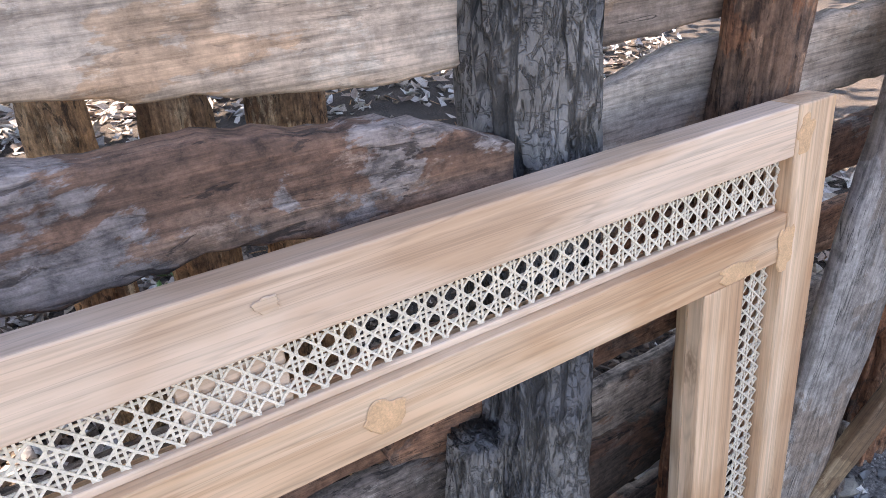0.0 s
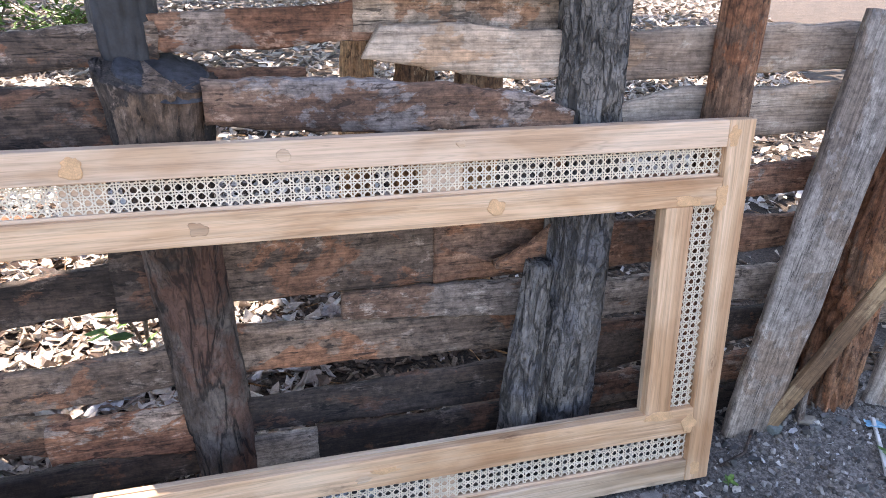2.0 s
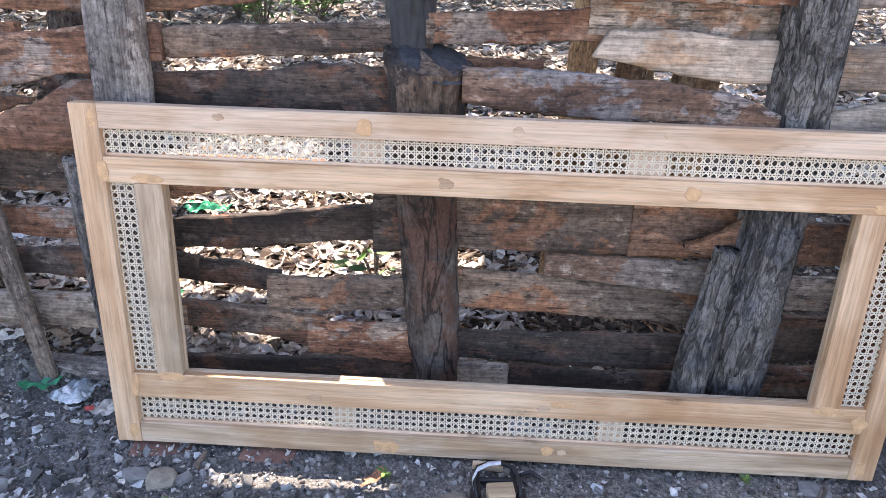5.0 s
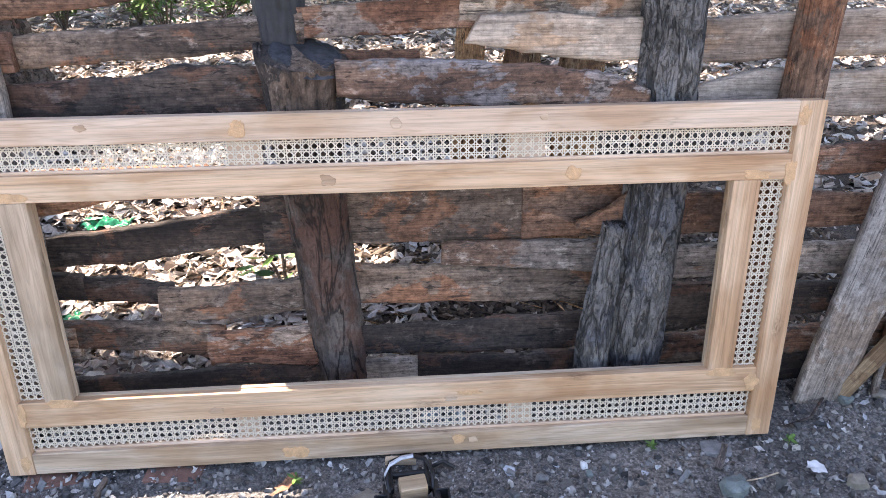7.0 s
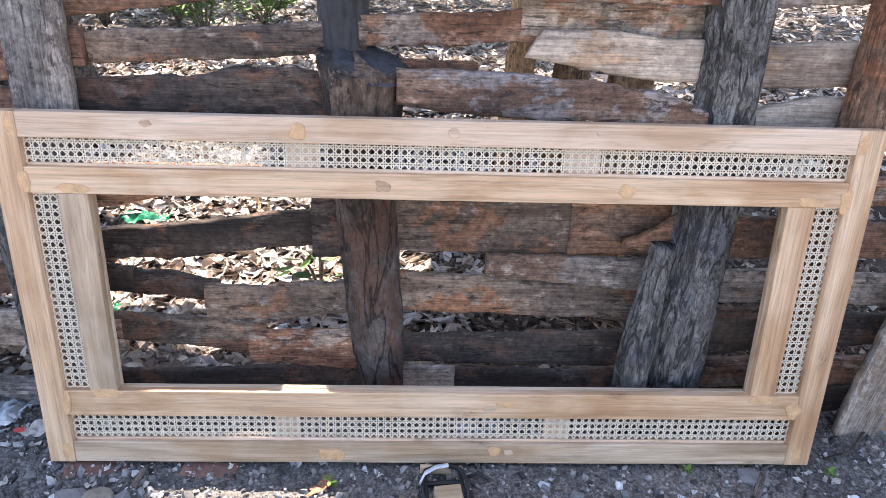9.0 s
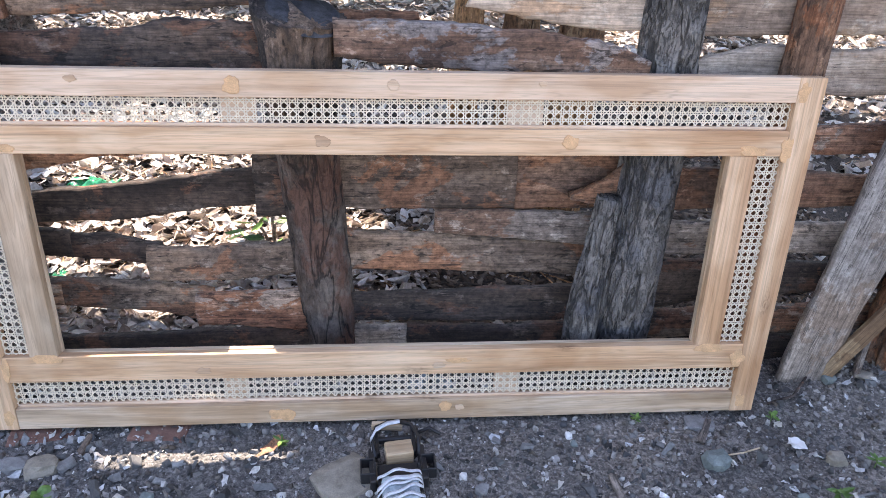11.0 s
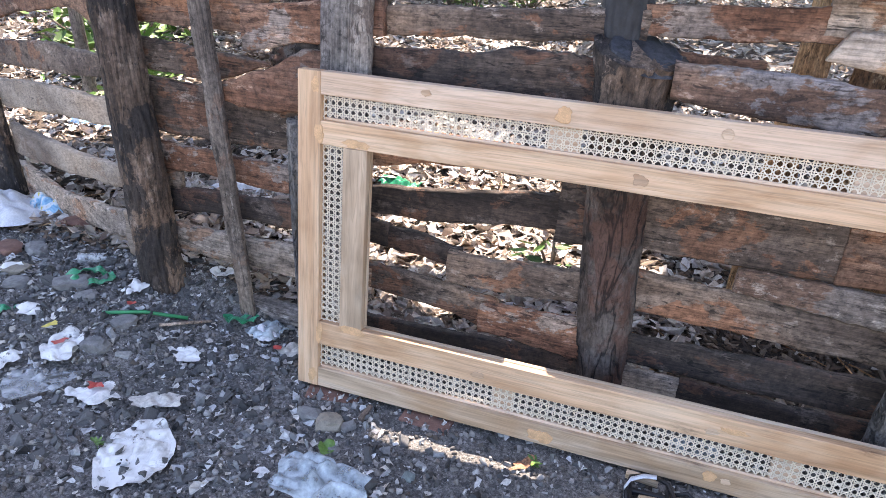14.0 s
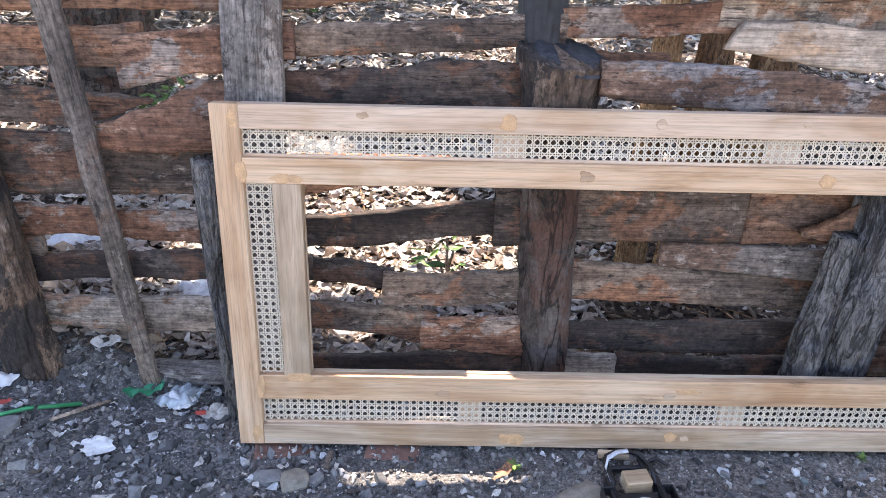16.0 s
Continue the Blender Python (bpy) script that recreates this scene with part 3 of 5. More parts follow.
def member(name, length, width, depth, cx, cy, cz, upright, mat, label=""):
    bm = box(length, depth, width, 0.0014, 2)
    bmesh.ops.subdivide_edges(bm, edges=[e for e in bm.edges if abs((e.verts[0].co - e.verts[1].co).x) > length * 0.5], cuts=30, use_grid_fill=True)
    sd = cx * 5 + cz * 11
    for v in bm.verts:
        v.co.z += 0.0006 * fbm(v.co.x * 5, sd, 0)
        v.co.y += 0.0002 * fbm(v.co.x * 5, sd, 3)
    MEMBERS.append((part(name, bm, mat, frame_thing, label, pose(cx, cy, cz, 0, -90 if upright else 0, 0)), cx, cz, (width if upright else length) / 2, (length if upright else width) / 2))


member("stile", S1 - S0, X_OUT - X_CANE1, DEEP, -(X_OUT + X_CANE1) / 2, DEEP / 2, (S0 + S1) / 2, True, GOLD_TEAK)
member("stile", S1 - S0, X_OUT - X_CANE1, DEEP, (X_OUT + X_CANE1) / 2, DEEP / 2, (S0 + S1) / 2, True, GOLD_TEAK)
member("top_rail", 2 * X_CANE1, S1 - S_CANE3, DEEP - 0.001, 0, DEEP / 2 + 0.0008, (S1 + S_CANE3) / 2, False, PALE_TEAK)
member("bottom_rail", 2 * X_CANE1, S_CANE0 - S0, DEEP - 0.001, 0, DEEP / 2 + 0.0008, (S0 + S_CANE0) / 2, False, GREY_TEAK)
member("inner_rail", 2 * X_CANE1, S_CANE2 - S_IN1, DEEP - 0.001, 0, DEEP / 2 + 0.0006, (S_IN1 + S_CANE2) / 2, False, GOLD_TEAK)
member("inner_rail", 2 * X_CANE1, S_IN0 - S_CANE1, DEEP - 0.001, 0, DEEP / 2 + 0.0006, (S_IN0 + S_CANE1) / 2, False, GOLD_TEAK)
for side in (-1, 1):
    member("inner_stile", S_IN1 - S_IN0, X_CANE0 - X_IN, DEEP - 0.001, side * (X_CANE0 + X_IN) / 2, DEEP / 2 + 0.0004, (S_IN0 + S_IN1) / 2, True, GREY_TEAK if side < 0 else GOLD_TEAK)
# a small step round the inside of the opening, set back from the face
for side in (-1, 1):
    member("rebate_strip", S_IN1 - S_IN0, 0.002, 0.011, side * (X_IN - 0.001), DEEP - 0.006, (S_IN0 + S_IN1) / 2, True, GREY_TEAK)
member("rebate_strip", 2 * X_IN - 0.004, 0.002, 0.011, 0, DEEP - 0.006, S_IN0 + 0.001, False, GREY_TEAK)
member("rebate_strip", 2 * X_IN - 0.004, 0.002, 0.011, 0, DEEP - 0.006, S_IN1 - 0.001, False, GREY_TEAK)
# a thin bead under each cane panel
member("cane_bead", 2 * X_CANE1 - 0.01, 0.006, 0.006, 0, 0.012, S_CANE0 + 0.003, False, PALE_TEAK)
member("cane_bead", 2 * X_CANE1 - 0.01, 0.006, 0.006, 0, 0.012, S_CANE2 + 0.003, False, PALE_TEAK)


def cane_panel(x0, x1, z0, z1, y=0.013, pitch=0.0139):
    """Six-way woven cane: doubled uprights and cross strands, and single strands on both slants."""
    bm = bmesh.new()
    w, th = 0.0015, 0.0009
    jig = random.Random(int(x0 * 1000) + int(z0 * 777))

    def strand(a, b, level):
        d = Vector((b[0] - a[0], 0, b[1] - a[1]))
        n = Vector((-d.z, 0, d.x)).normalized() * (w / 2)
        yy = y + level * 0.0007 + jig.uniform(-0.0002, 0.0002)
        A, B = Vector((a[0], yy, a[1])), Vector((b[0], yy, b[1]))
        o = Vector((0, th, 0))
        q = [bm.verts.new(p) for p in (A + n, A - n, B - n, B + n, A + n + o, A - n + o, B - n + o, B + n + o)]
        for f in ((0, 1, 2, 3), (7, 6, 5, 4), (0, 4, 5, 1), (3, 2, 6, 7), (1, 5, 6, 2), (0, 3, 7, 4)):
            bm.faces.new([q[k] for k in f])

    j = lambda: jig.uniform(-0.0004, 0.0004)
    k = 0
    while x0 + k * pitch <= x1:
        for off in (-0.0018, 0.0018):
            x = x0 + k * pitch + off
            if x0 < x < x1:
                strand((x + j(), z0), (x + j(), z1), k % 2 * 0.5)
        k += 1
    k = 0
    while z0 + k * pitch <= z1 + 0.002:
        for off in (-0.0018, 0.0018):
            z = z0 + k * pitch + off
            if z0 < z < z1:
                strand((x0, z + j()), (x1, z + j()), 0.8 + k % 2 * 0.5)
        k += 1
    for slope in (1, -1):
        k = -int((z1 - z0) / pitch) - 2
        while k * pitch < x1 - x0 + (z1 - z0) + pitch:
            base = x0 + (k + 0.5) * pitch
            # x = base + slope * (z - z0), cut to the panel
            za, zb = z0, z1
            lo, hi = sorted(((x0 - base) / slope + z0, (x1 - base) / slope + z0))
            za, zb = max(za, lo), min(zb, hi)
            if zb - za > 0.003:
                strand((base + slope * (za - z0) + j(), za), (base + slope * (zb - z0) + j(), zb), -0.6 if slope > 0 else -1.3)
            k += 1
    return part("cane_panel", bm, CANE, frame_thing, "woven natural cane webbing with open holes")


cane_panel(-X_CANE1, X_CANE1, S_CANE2, S_CANE3)
cane_panel(-X_CANE1, X_CANE1, S_CANE0, S_CANE1)
cane_panel(-X_CANE1, -X_CANE0, S_IN0 - 0.0, S_IN1)
cane_panel(X_CANE0, X_CANE1, S_IN0, S_IN1)
for x, w, z0, z1 in ((-0.241, 0.056, S_CANE2, S_CANE3), (0.236, 0.061, S_CANE2, S_CANE3), (-0.292, 0.045, S_CANE0, S_CANE1), (0.2345, 0.051, S_CANE0, S_CANE1)):
    part("backing_block", box(w, 0.008, z1 - z0 - 0.002, 0.001), PALE_TEAK, frame_thing, "", pose(x, 0.0195, (z0 + z1) / 2))


def patch(cx, cz, w, h, seed, name="filler_patch", mat=None, label="ochre wood filler smear", proud=0.0004):
    """A smear of putty or a knot, slightly proud of the wood."""
    bm = bmesh.new()
    ring = []
    for i in range(28):
        a = 2 * math.pi * (i + 0.5) / 28
        k = 1 + 0.5 * noise.noise(Vector((math.cos(a) * 1.7, math.sin(a) * 1.7, seed * 2.3))) + 0.12 * noise.noise(Vector((math.cos(a) * 4, math.sin(a) * 4, seed * 1.3)))
        ring.append((math.cos(a) * w / 2 * k, math.sin(a) * h / 2 * k))
    ring = [(x, min(h / 2, max(-h / 2, z))) for x, z in ring]
    front = [bm.verts.new((x * 0.93, -proud, z * 0.93)) for x, z in ring]
    back = [bm.verts.new((x, 0.0006, z)) for x, z in ring]
    bm.faces.new(front)
    for i in range(28):
        bm.faces.new((front[i - 1], back[i - 1], back[i], front[i]))
    bmesh.ops.recalc_face_normals(bm, faces=bm.faces)
    home = max((m for m in MEMBERS if "strip" not in m[0].name and "bead" not in m[0].name), key=lambda m: min(m[3] - abs(cx - m[1]), m[4] - abs(cz - m[2])))[0]
    part(name, bm, mat or FILLER, home, label, home.matrix_basis.inverted() @ pose(cx, 0, cz))


for i, (cx, cz, w, h) in enumerate((
    (-0.712, 0.655, 0.018, 0.032), (0.713, 0.655, 0.018, 0.036), (-0.705, 0.562, 0.022, 0.038), (0.703, 0.556, 0.02, 0.05),
    (-0.628, 0.552, 0.05, 0.018), (0.64, 0.553, 0.05, 0.018), (-0.246, 0.658, 0.028, 0.03), (0.315, 0.567, 0.028, 0.026),
    (-0.625, 0.158, 0.06, 0.018), (0.632, 0.155, 0.06, 0.02), (-0.70, 0.135, 0.016, 0.05), (0.695, 0.13, 0.03, 0.04),
    (-0.715, 0.03, 0.022, 0.035), (-0.207, 0.024, 0.05, 0.03), (0.112, 0.034, 0.022, 0.025), (0.72, 0.03, 0.02, 0.03), (0.135, 0.138, 0.05, 0.012))):
    patch(cx, cz, w, h, i)
for i, (cx, cz, w, h) in enumerate(((0.012, 0.66, 0.02, 0.018), (-0.493, 0.664, 0.018, 0.012), (-0.106, 0.567, 0.026, 0.02), (0.097, 0.128, 0.026, 0.014), (-0.346, 0.126, 0.028, 0.016), (0.14, 0.03, 0.016, 0.014), (0.26, 0.664, 0.014, 0.01))):
    patch(cx, cz, w, h, i + 40, "knot", KNOT, "brown knot with swirling grain", 0.00025)

# ---- fence ----
fence = empty("fence", pose(0, 0, 0), "rough fence of weathered split planks on bark-covered posts", "fence")
P = fence
# between the far post and the charred post
plank("", ORANGE_WOOD, -2.0, -1.28, (0.70, 0.77, 0.79, 0.78), (0.62, 0.67, 0.705, 0.655), 0.45, 0.19, parent=P)
plank("", GREY_BROWN, -2.3, -1.27, (0.50, 0.57, 0.605, 0.61), (0.44, 0.50, 0.53, 0.565), 0.54, 0.19, parent=P)
plank("smooth tan plank", SHADED_TAN_WOOD, -2.03, -1.27, (0.445, 0.475, 0.495, 0.515), (0.36, 0.395, 0.42, 0.445), 0.45, 0.19, parent=P)
plank("smooth tan plank", SHADED_TAN_WOOD, -2.02, -1.27, (0.31, 0.31, 0.315, 0.345), (0.21, 0.225, 0.25, 0.29), 0.45, 0.19, parent=P)
plank("", SILVER_WOOD, -1.99, -1.26, (0.18, 0.155, 0.18, 0.235), (0.08, 0.075, 0.10, 0.165), 0.44, 0.19, parent=P)
plank("", SHADED_TAN_WOOD, -1.352, -1.322, (0.235, 0.24), (0.11, 0.11), 0.18, 0.175, parent=P)
# charred post to the flat grey board
plank("", ORANGE_WOOD, -1.33, -0.74, (0.86, 0.875, 0.89), (0.79, 0.805, 0.81), 0.2, 0.185, parent=P)
plank("", ORANGE_WOOD, -1.34, -0.90, (0.765, 0.775, 0.775, 0.785), (0.70, 0.705, 0.705, 0.71), 0.2, 0.185, parent=P)
plank("split-ended brown plank", RED_BROWN, -0.94, -0.62, (0.765, 0.785, 0.80), (0.675, 0.705, 0.735), 0.155, 0.15, parent=P, slant=(0.0, 0))
plank("", GREY_BROWN, -1.34, -0.90, (0.675, 0.668, 0.66, 0.648), (0.60, 0.598, 0.592, 0.64), 0.2, 0.185, parent=P, edge=0.006)
plank("brown plank with a curved upper edge", RED_BROWN, -1.02, -0.68, (0.60, 0.64, 0.69, 0.69), (0.565, 0.55, 0.56, 0.57), 0.16, 0.155, parent=P, edge=0.006)
plank("", GREY_BROWN, -1.33, -0.66, (0.585, 0.58, 0.57, 0.55), (0.45, 0.455, 0.46, 0.47), 0.2, 0.185, parent=P)
plank("", RED_BROWN, -1.33, -0.65, (0.435, 0.425, 0.42, 0.41), (0.355, 0.365, 0.355, 0.34), 0.2, 0.185, parent=P)
plank("", GREY_BROWN, -1.30, -1.18, (0.365, 0.36), (0.30, 0.31), 0.2, 0.2, parent=P)
plank("", DARK_WOOD, -1.32, -0.62, (0.30, 0.325, 0.335, 0.33), (0.24, 0.265, 0.27, 0.275), 0.2, 0.185, parent=P)
plank("grey plank with a knot", SILVER_WOOD, -1.33, -0.66, (0.235, 0.215, 0.225, 0.215), (0.155, 0.14, 0.14, 0.135), 0.2, 0.185, parent=P)
# grey board to the middle post
plank("", ORANGE_WOOD, -0.72, -0.36, (0.89, 0.90, 0.91), (0.805, 0.825, 0.85), 0.17, 0.17, parent=P)
plank("grey plank with a dark burn mark", GREY_BROWN, -0.70, -0.14, (0.785, 0.80, 0.82), (0.735, 0.745, 0.765), 0.165, 0.18, parent=P)
plank("dark plank with a jagged sunlit top", DARK_WOOD, -0.72, -0.14, (0.705, 0.715, 0.735, 0.735), (0.62, 0.62, 0.62, 0.62), 0.155, 0.175, parent=P, edge=0.007)
plank("", RED_BROWN, -0.70, -0.34, (0.55, 0.55, 0.55), (0.455, 0.485, 0.51), 0.18, 0.18, parent=P)
plank("", DARK_WOOD, -0.70, -0.14, (0.415, 0.43, 0.455, 0.47), (0.355, 0.355, 0.385, 0.40), 0.18, 0.18, parent=P)
plank("short square offcut", DARK_WOOD, -0.25, -0.15, (0.52, 0.52), (0.37, 0.38), 0.165, 0.165, parent=P)
plank("", DARK_WOOD, -0.70, -0.45, (0.335, 0.32, 0.30), (0.285, 0.265, 0.25), 0.19, 0.19, parent=P)
plank("", GREY_BROWN, -0.475, -0.12, (0.305, 0.30, 0.305, 0.325), (0.23, 0.225, 0.235, 0.25), 0.165, 0.18, parent=P, edge=0.006)
plank("", GREY_BROWN, -0.70, -0.36, (0.225, 0.215, 0.195), (0.165, 0.15, 0.12), 0.185, 0.185, parent=P)
plank("", RED_BROWN, -0.395, -0.12, (0.19, 0.195, 0.20), (0.12, 0.11, 0.10), 0.165, 0.175, parent=P, edge=0.006)
plank("", DARK_WOOD, -0.70, -0.12, (0.085, 0.09, 0.10, 0.11), (0.02, 0.03, 0.04, 0.045), 0.18, 0.18, parent=P, edge=0.006)
# middle post to the bark post
plank("", RED_BROWN, -0.18, 0.60, (0.935, 0.93, 0.93), (0.865, 0.862, 0.865), 0.14, 0.12, parent=P)
plank("grey plank with flaking red paint", RED_BROWN, -0.15, 0.16, (0.828, 0.835, 0.845), (0.775, 0.78, 0.79), 0.18, 0.185, parent=P)
plank("", SILVER_WOOD, 0.13, 0.50, (0.86, 0.86, 0.855), (0.80, 0.79, 0.79), 0.185, 0.18, parent=P)
plank("pale plank with a broken slanting end", PALE_WOOD, 0.135, 0.52, (0.815, 0.815, 0.805, 0.80), (0.77, 0.745, 0.73, 0.74), 0.15, 0.15, parent=P, slant=(0.03, 0))
plank("", RED_BROWN, -0.13, 0.06, (0.752, 0.75), (0.70, 0.70), 0.20, 0.20, parent=P)
plank("thick wavy plank of brown and bluish grey", BLUE_BROWN, -0.085, 0.455, (0.748, 0.75, 0.745, 0.735, 0.725, 0.695), (0.69, 0.676, 0.67, 0.668, 0.66, 0.655), 0.105, 0.10, th=0.028, parent=P, edge=0.006)
plank("", GREY_BROWN, -0.10, 0.285, (0.50, 0.50, 0.495), (0.38, 0.38, 0.38), 0.18, 0.18, parent=P)
plank("", ORANGE_WOOD, 0.255, 0.50, (0.50, 0.50), (0.38, 0.385), 0.176, 0.176, parent=P)
plank("curved tan offcut", ORANGE_WOOD, 0.355, 0.465, (0.425, 0.455, 0.50), (0.415, 0.41, 0.455), 0.135, 0.125, parent=P)
plank("", SILVER_WOOD, 0.095, 0.46, (0.378, 0.378, 0.37), (0.328, 0.315, 0.30), 0.175, 0.165, parent=P)
plank("", GREY_BROWN, -0.11, 0.46, (0.33, 0.318, 0.308, 0.298), (0.24, 0.235, 0.23, 0.22), 0.19, 0.185, parent=P)
plank("", DARK_WOOD, -0.10, 0.46, (0.18, 0.185, 0.195, 0.195), (0.115, 0.116, 0.115, 0.112), 0.18, 0.18, parent=P)
plank("", DARK_WOOD, 0.04, 0.46, (0.104, 0.095, 0.108), (0.03, 0.03, 0.02), 0.18, 0.18, parent=P)
plank("board end with worn white paint", SILVER_WOOD, -0.10, 0.06, (0.104, 0.098), (0.035, 0.035), 0.182, 0.182, parent=P)
# bark post rightwards
plank("", SILVER_WOOD, 0.50, 1.3, (0.93, 0.93, 0.93, 0.94), (0.865, 0.87, 0.85, 0.885), 0.15, 0.17, parent=P)
plank("pale tan plank", PALE_WOOD, 0.50, 1.4, (0.80, 0.81, 0.815, 0.81), (0.725, 0.73, 0.735, 0.73), 0.15, 0.17, parent=P)
plank("pale plank with a humped upper edge", PALE_WOOD, 0.50, 0.77, (0.665, 0.69, 0.712, 0.712), (0.60, 0.60, 0.60, 0.61), 0.15, 0.155, parent=P)
plank("pale grey plank", PALE_WOOD, 0.77, 1.35, (0.70, 0.712, 0.715), (0.62, 0.62, 0.63), 0.155, 0.17, parent=P)
plank("", RED_BROWN, 0.50, 1.35, (0.555, 0.555, 0.57, 0.575), (0.495, 0.50, 0.505, 0.51), 0.16, 0.17, parent=P)
plank("", ORANGE_WOOD, 0.50, 1.30, (0.475, 0.465, 0.455, 0.45), (0.385, 0.385, 0.39, 0.39), 0.16, 0.17, parent=P)
plank("", SILVER_WOOD, 0.50, 1.35, (0.355, 0.352, 0.345, 0.34), (0.285, 0.28, 0.272, 0.27), 0.16, 0.17, parent=P)
plank("", DARK_WOOD, 0.50, 1.25, (0.27, 0.26, 0.25, 0.24), (0.14, 0.17, 0.185, 0.185), 0.165, 0.17, parent=P)
plank("", GREY_BROWN, 0.50, 1.2, (0.145, 0.14, 0.15, 0.15), (0.075, 0.07, 0.08, 0.09), 0.16, 0.17, parent=P)
plank("", DARK_WOOD, 0.50, 1.2, (0.07, 0.07, 0.07), (0.0, 0.0, 0.01), 0.165, 0.17, parent=P)
plank("", SILVER_WOOD, 1.12, 1.8, (0.28, 0.27, 0.27), (0.20, 0.20, 0.21), 0.13, 0.14, parent=P)

log("post", "thick post with deeply furrowed grey bark", BARK, ((0.485, 0.135, -0.08), (0.495, 0.13, 0.3), (0.503, 0.14, 0.65), (0.495, 0.155, 1.05)), (0.063, 0.058, 0.05, 0.054), 0.014, 8, P, squash=0.95, seed=1.0)
log("side_log", "short split log with furrowed bark", BARK, ((0.385, 0.092, -0.06), (0.397, 0.096, 0.2), (0.421, 0.11, 0.435)), (0.034, 0.03, 0.02), 0.010, 6, P, seed=4.0)
log("post", "dark brown middle post", BROWN_BARK, ((-0.11, 0.20, -0.08), (-0.13, 0.195, 0.2), (-0.147, 0.17, 0.5), (-0.155, 0.165, 0.70)), (0.052, 0.054, 0.056, 0.058), 0.008, 5, P, seed=7.0)
log("stump_top", "sawn stump end blackened by soot", CHARRED, ((-0.15, 0.165, 0.58), (-0.148, 0.16, 0.67), (-0.147, 0.155, 0.755)), (0.060, 0.068, 0.078), 0.012, 5, P, squash=0.85, tilt=0.022, seed=9.0)
log("soot_cap", "dusty blue-black cut face", DUSTY_SOOT, ((-0.135, 0.15, 0.742), (-0.138, 0.152, 0.757)), (0.068, 0.058), 0.004, 4, P, squash=0.85, tilt=0.022, power=0, seed=12.0, step=0.004)
log("post", "sooty black upright", SOOT, ((-0.175, 0.215, 0.55), (-0.182, 0.21, 0.8), (-0.185, 0.21, 1.05)), (0.044, 0.044, 0.047), 0.006, 4, P, seed=15.0)
board("post", "flat weathered grey board post", SLATE_WOOD, (-0.735, 0.14, -0.05), (-0.672, 0.135, 1.05), 0.135, 0.09, 0.022, P)
log("side_log", "knotted bark-covered side log", BARK, ((-0.775, 0.115, -0.06), (-0.785, 0.115, 0.3), (-0.785, 0.115, 0.56)), (0.03, 0.026, 0.027), 0.010, 5, P, seed=21.0)
log("post", "thick split post with charred face", CHARRED, ((-1.235, 0.165, -0.06), (-1.245, 0.155, 0.35), (-1.27, 0.145, 1.05)), (0.055, 0.053, 0.043), 0.014, 4, P, squash=0.8, seed=25.0)
log("post", "dark brown split post", CHARRED, ((-2.07, 0.43, -0.06), (-2.12, 0.44, 0.4), (-2.16, 0.45, 1.05)), (0.085, 0.08, 0.07), 0.012, 4, P, squash=0.5, seed=31.0)
log("post", "slim red-brown post", RUST_WOOD, ((0.745, 0.125, -0.06), (0.745, 0.125, 0.5), (0.748, 0.125, 1.05)), (0.034, 0.036, 0.034), 0.006, 4, P, seed=35.0)
board("cleat", "short nailed block", ORANGE_WOOD, (0.437, 0.10, 0.60), (0.437, 0.10, 0.665), 0.014, 0.014, 0.018, P)

# ---- timbers that lean on the fence ----
t = board("leaning_strip", "", STRIP_WOOD, (-0.992, 0.172, 0.0), (-1.04, 0.13, 1.05), 0.038, 0.05, 0.014, wave=0.005)
tagged(t, "thin warped grey strip of wood leaning on the fence", "wood strip")
t = board("leaning_board", "", BOARD_GREY, (0.902, 0.085, 0.0), (1.04, 0.105, 0.83), 0.095, 0.122, 0.022, spin=-8)
tagged(t, "weathered grey board leaning against the fence", "board")
t = log("tree_stump", "", RUST_WOOD, ((1.12, 0.125, -0.06), (1.135, 0.13, 0.3), (1.165, 0.14, 0.7), (1.185, 0.145, 1.1)), (0.058, 0.05, 0.056, 0.06), 0.026, 2.6, seed=43.0, squash=0.9)
tagged(t, "split red-brown trunk with deep grooves and a knot", "trunk")
t = board("leaning_board", "", BOARD_GREY, (1.235, 0.09, -0.02), (1.385, 0.135, 0.9), 0.06, 0.06, 0.018, spin=-10)
tagged(t, "pale grey board leaning behind a split trunk", "board")
t = board("leaning_stick", "", BATTEN, (0.945, 0.078, 0.02), (1.18, -0.015, 0.6), 0.03, 0.03, 0.018, spin=-30, wave=0.001)
tagged(t, "sawn yellowish batten leaning on a split trunk", "batten")
t = board("leaning_stick", "", STRIP_WOOD, (1.01, 0.06, 0.0), (1.03, 0.09, 0.14), 0.014, 0.014, 0.012)
tagged(t, "short grey stake at the foot of a trunk", "stake")


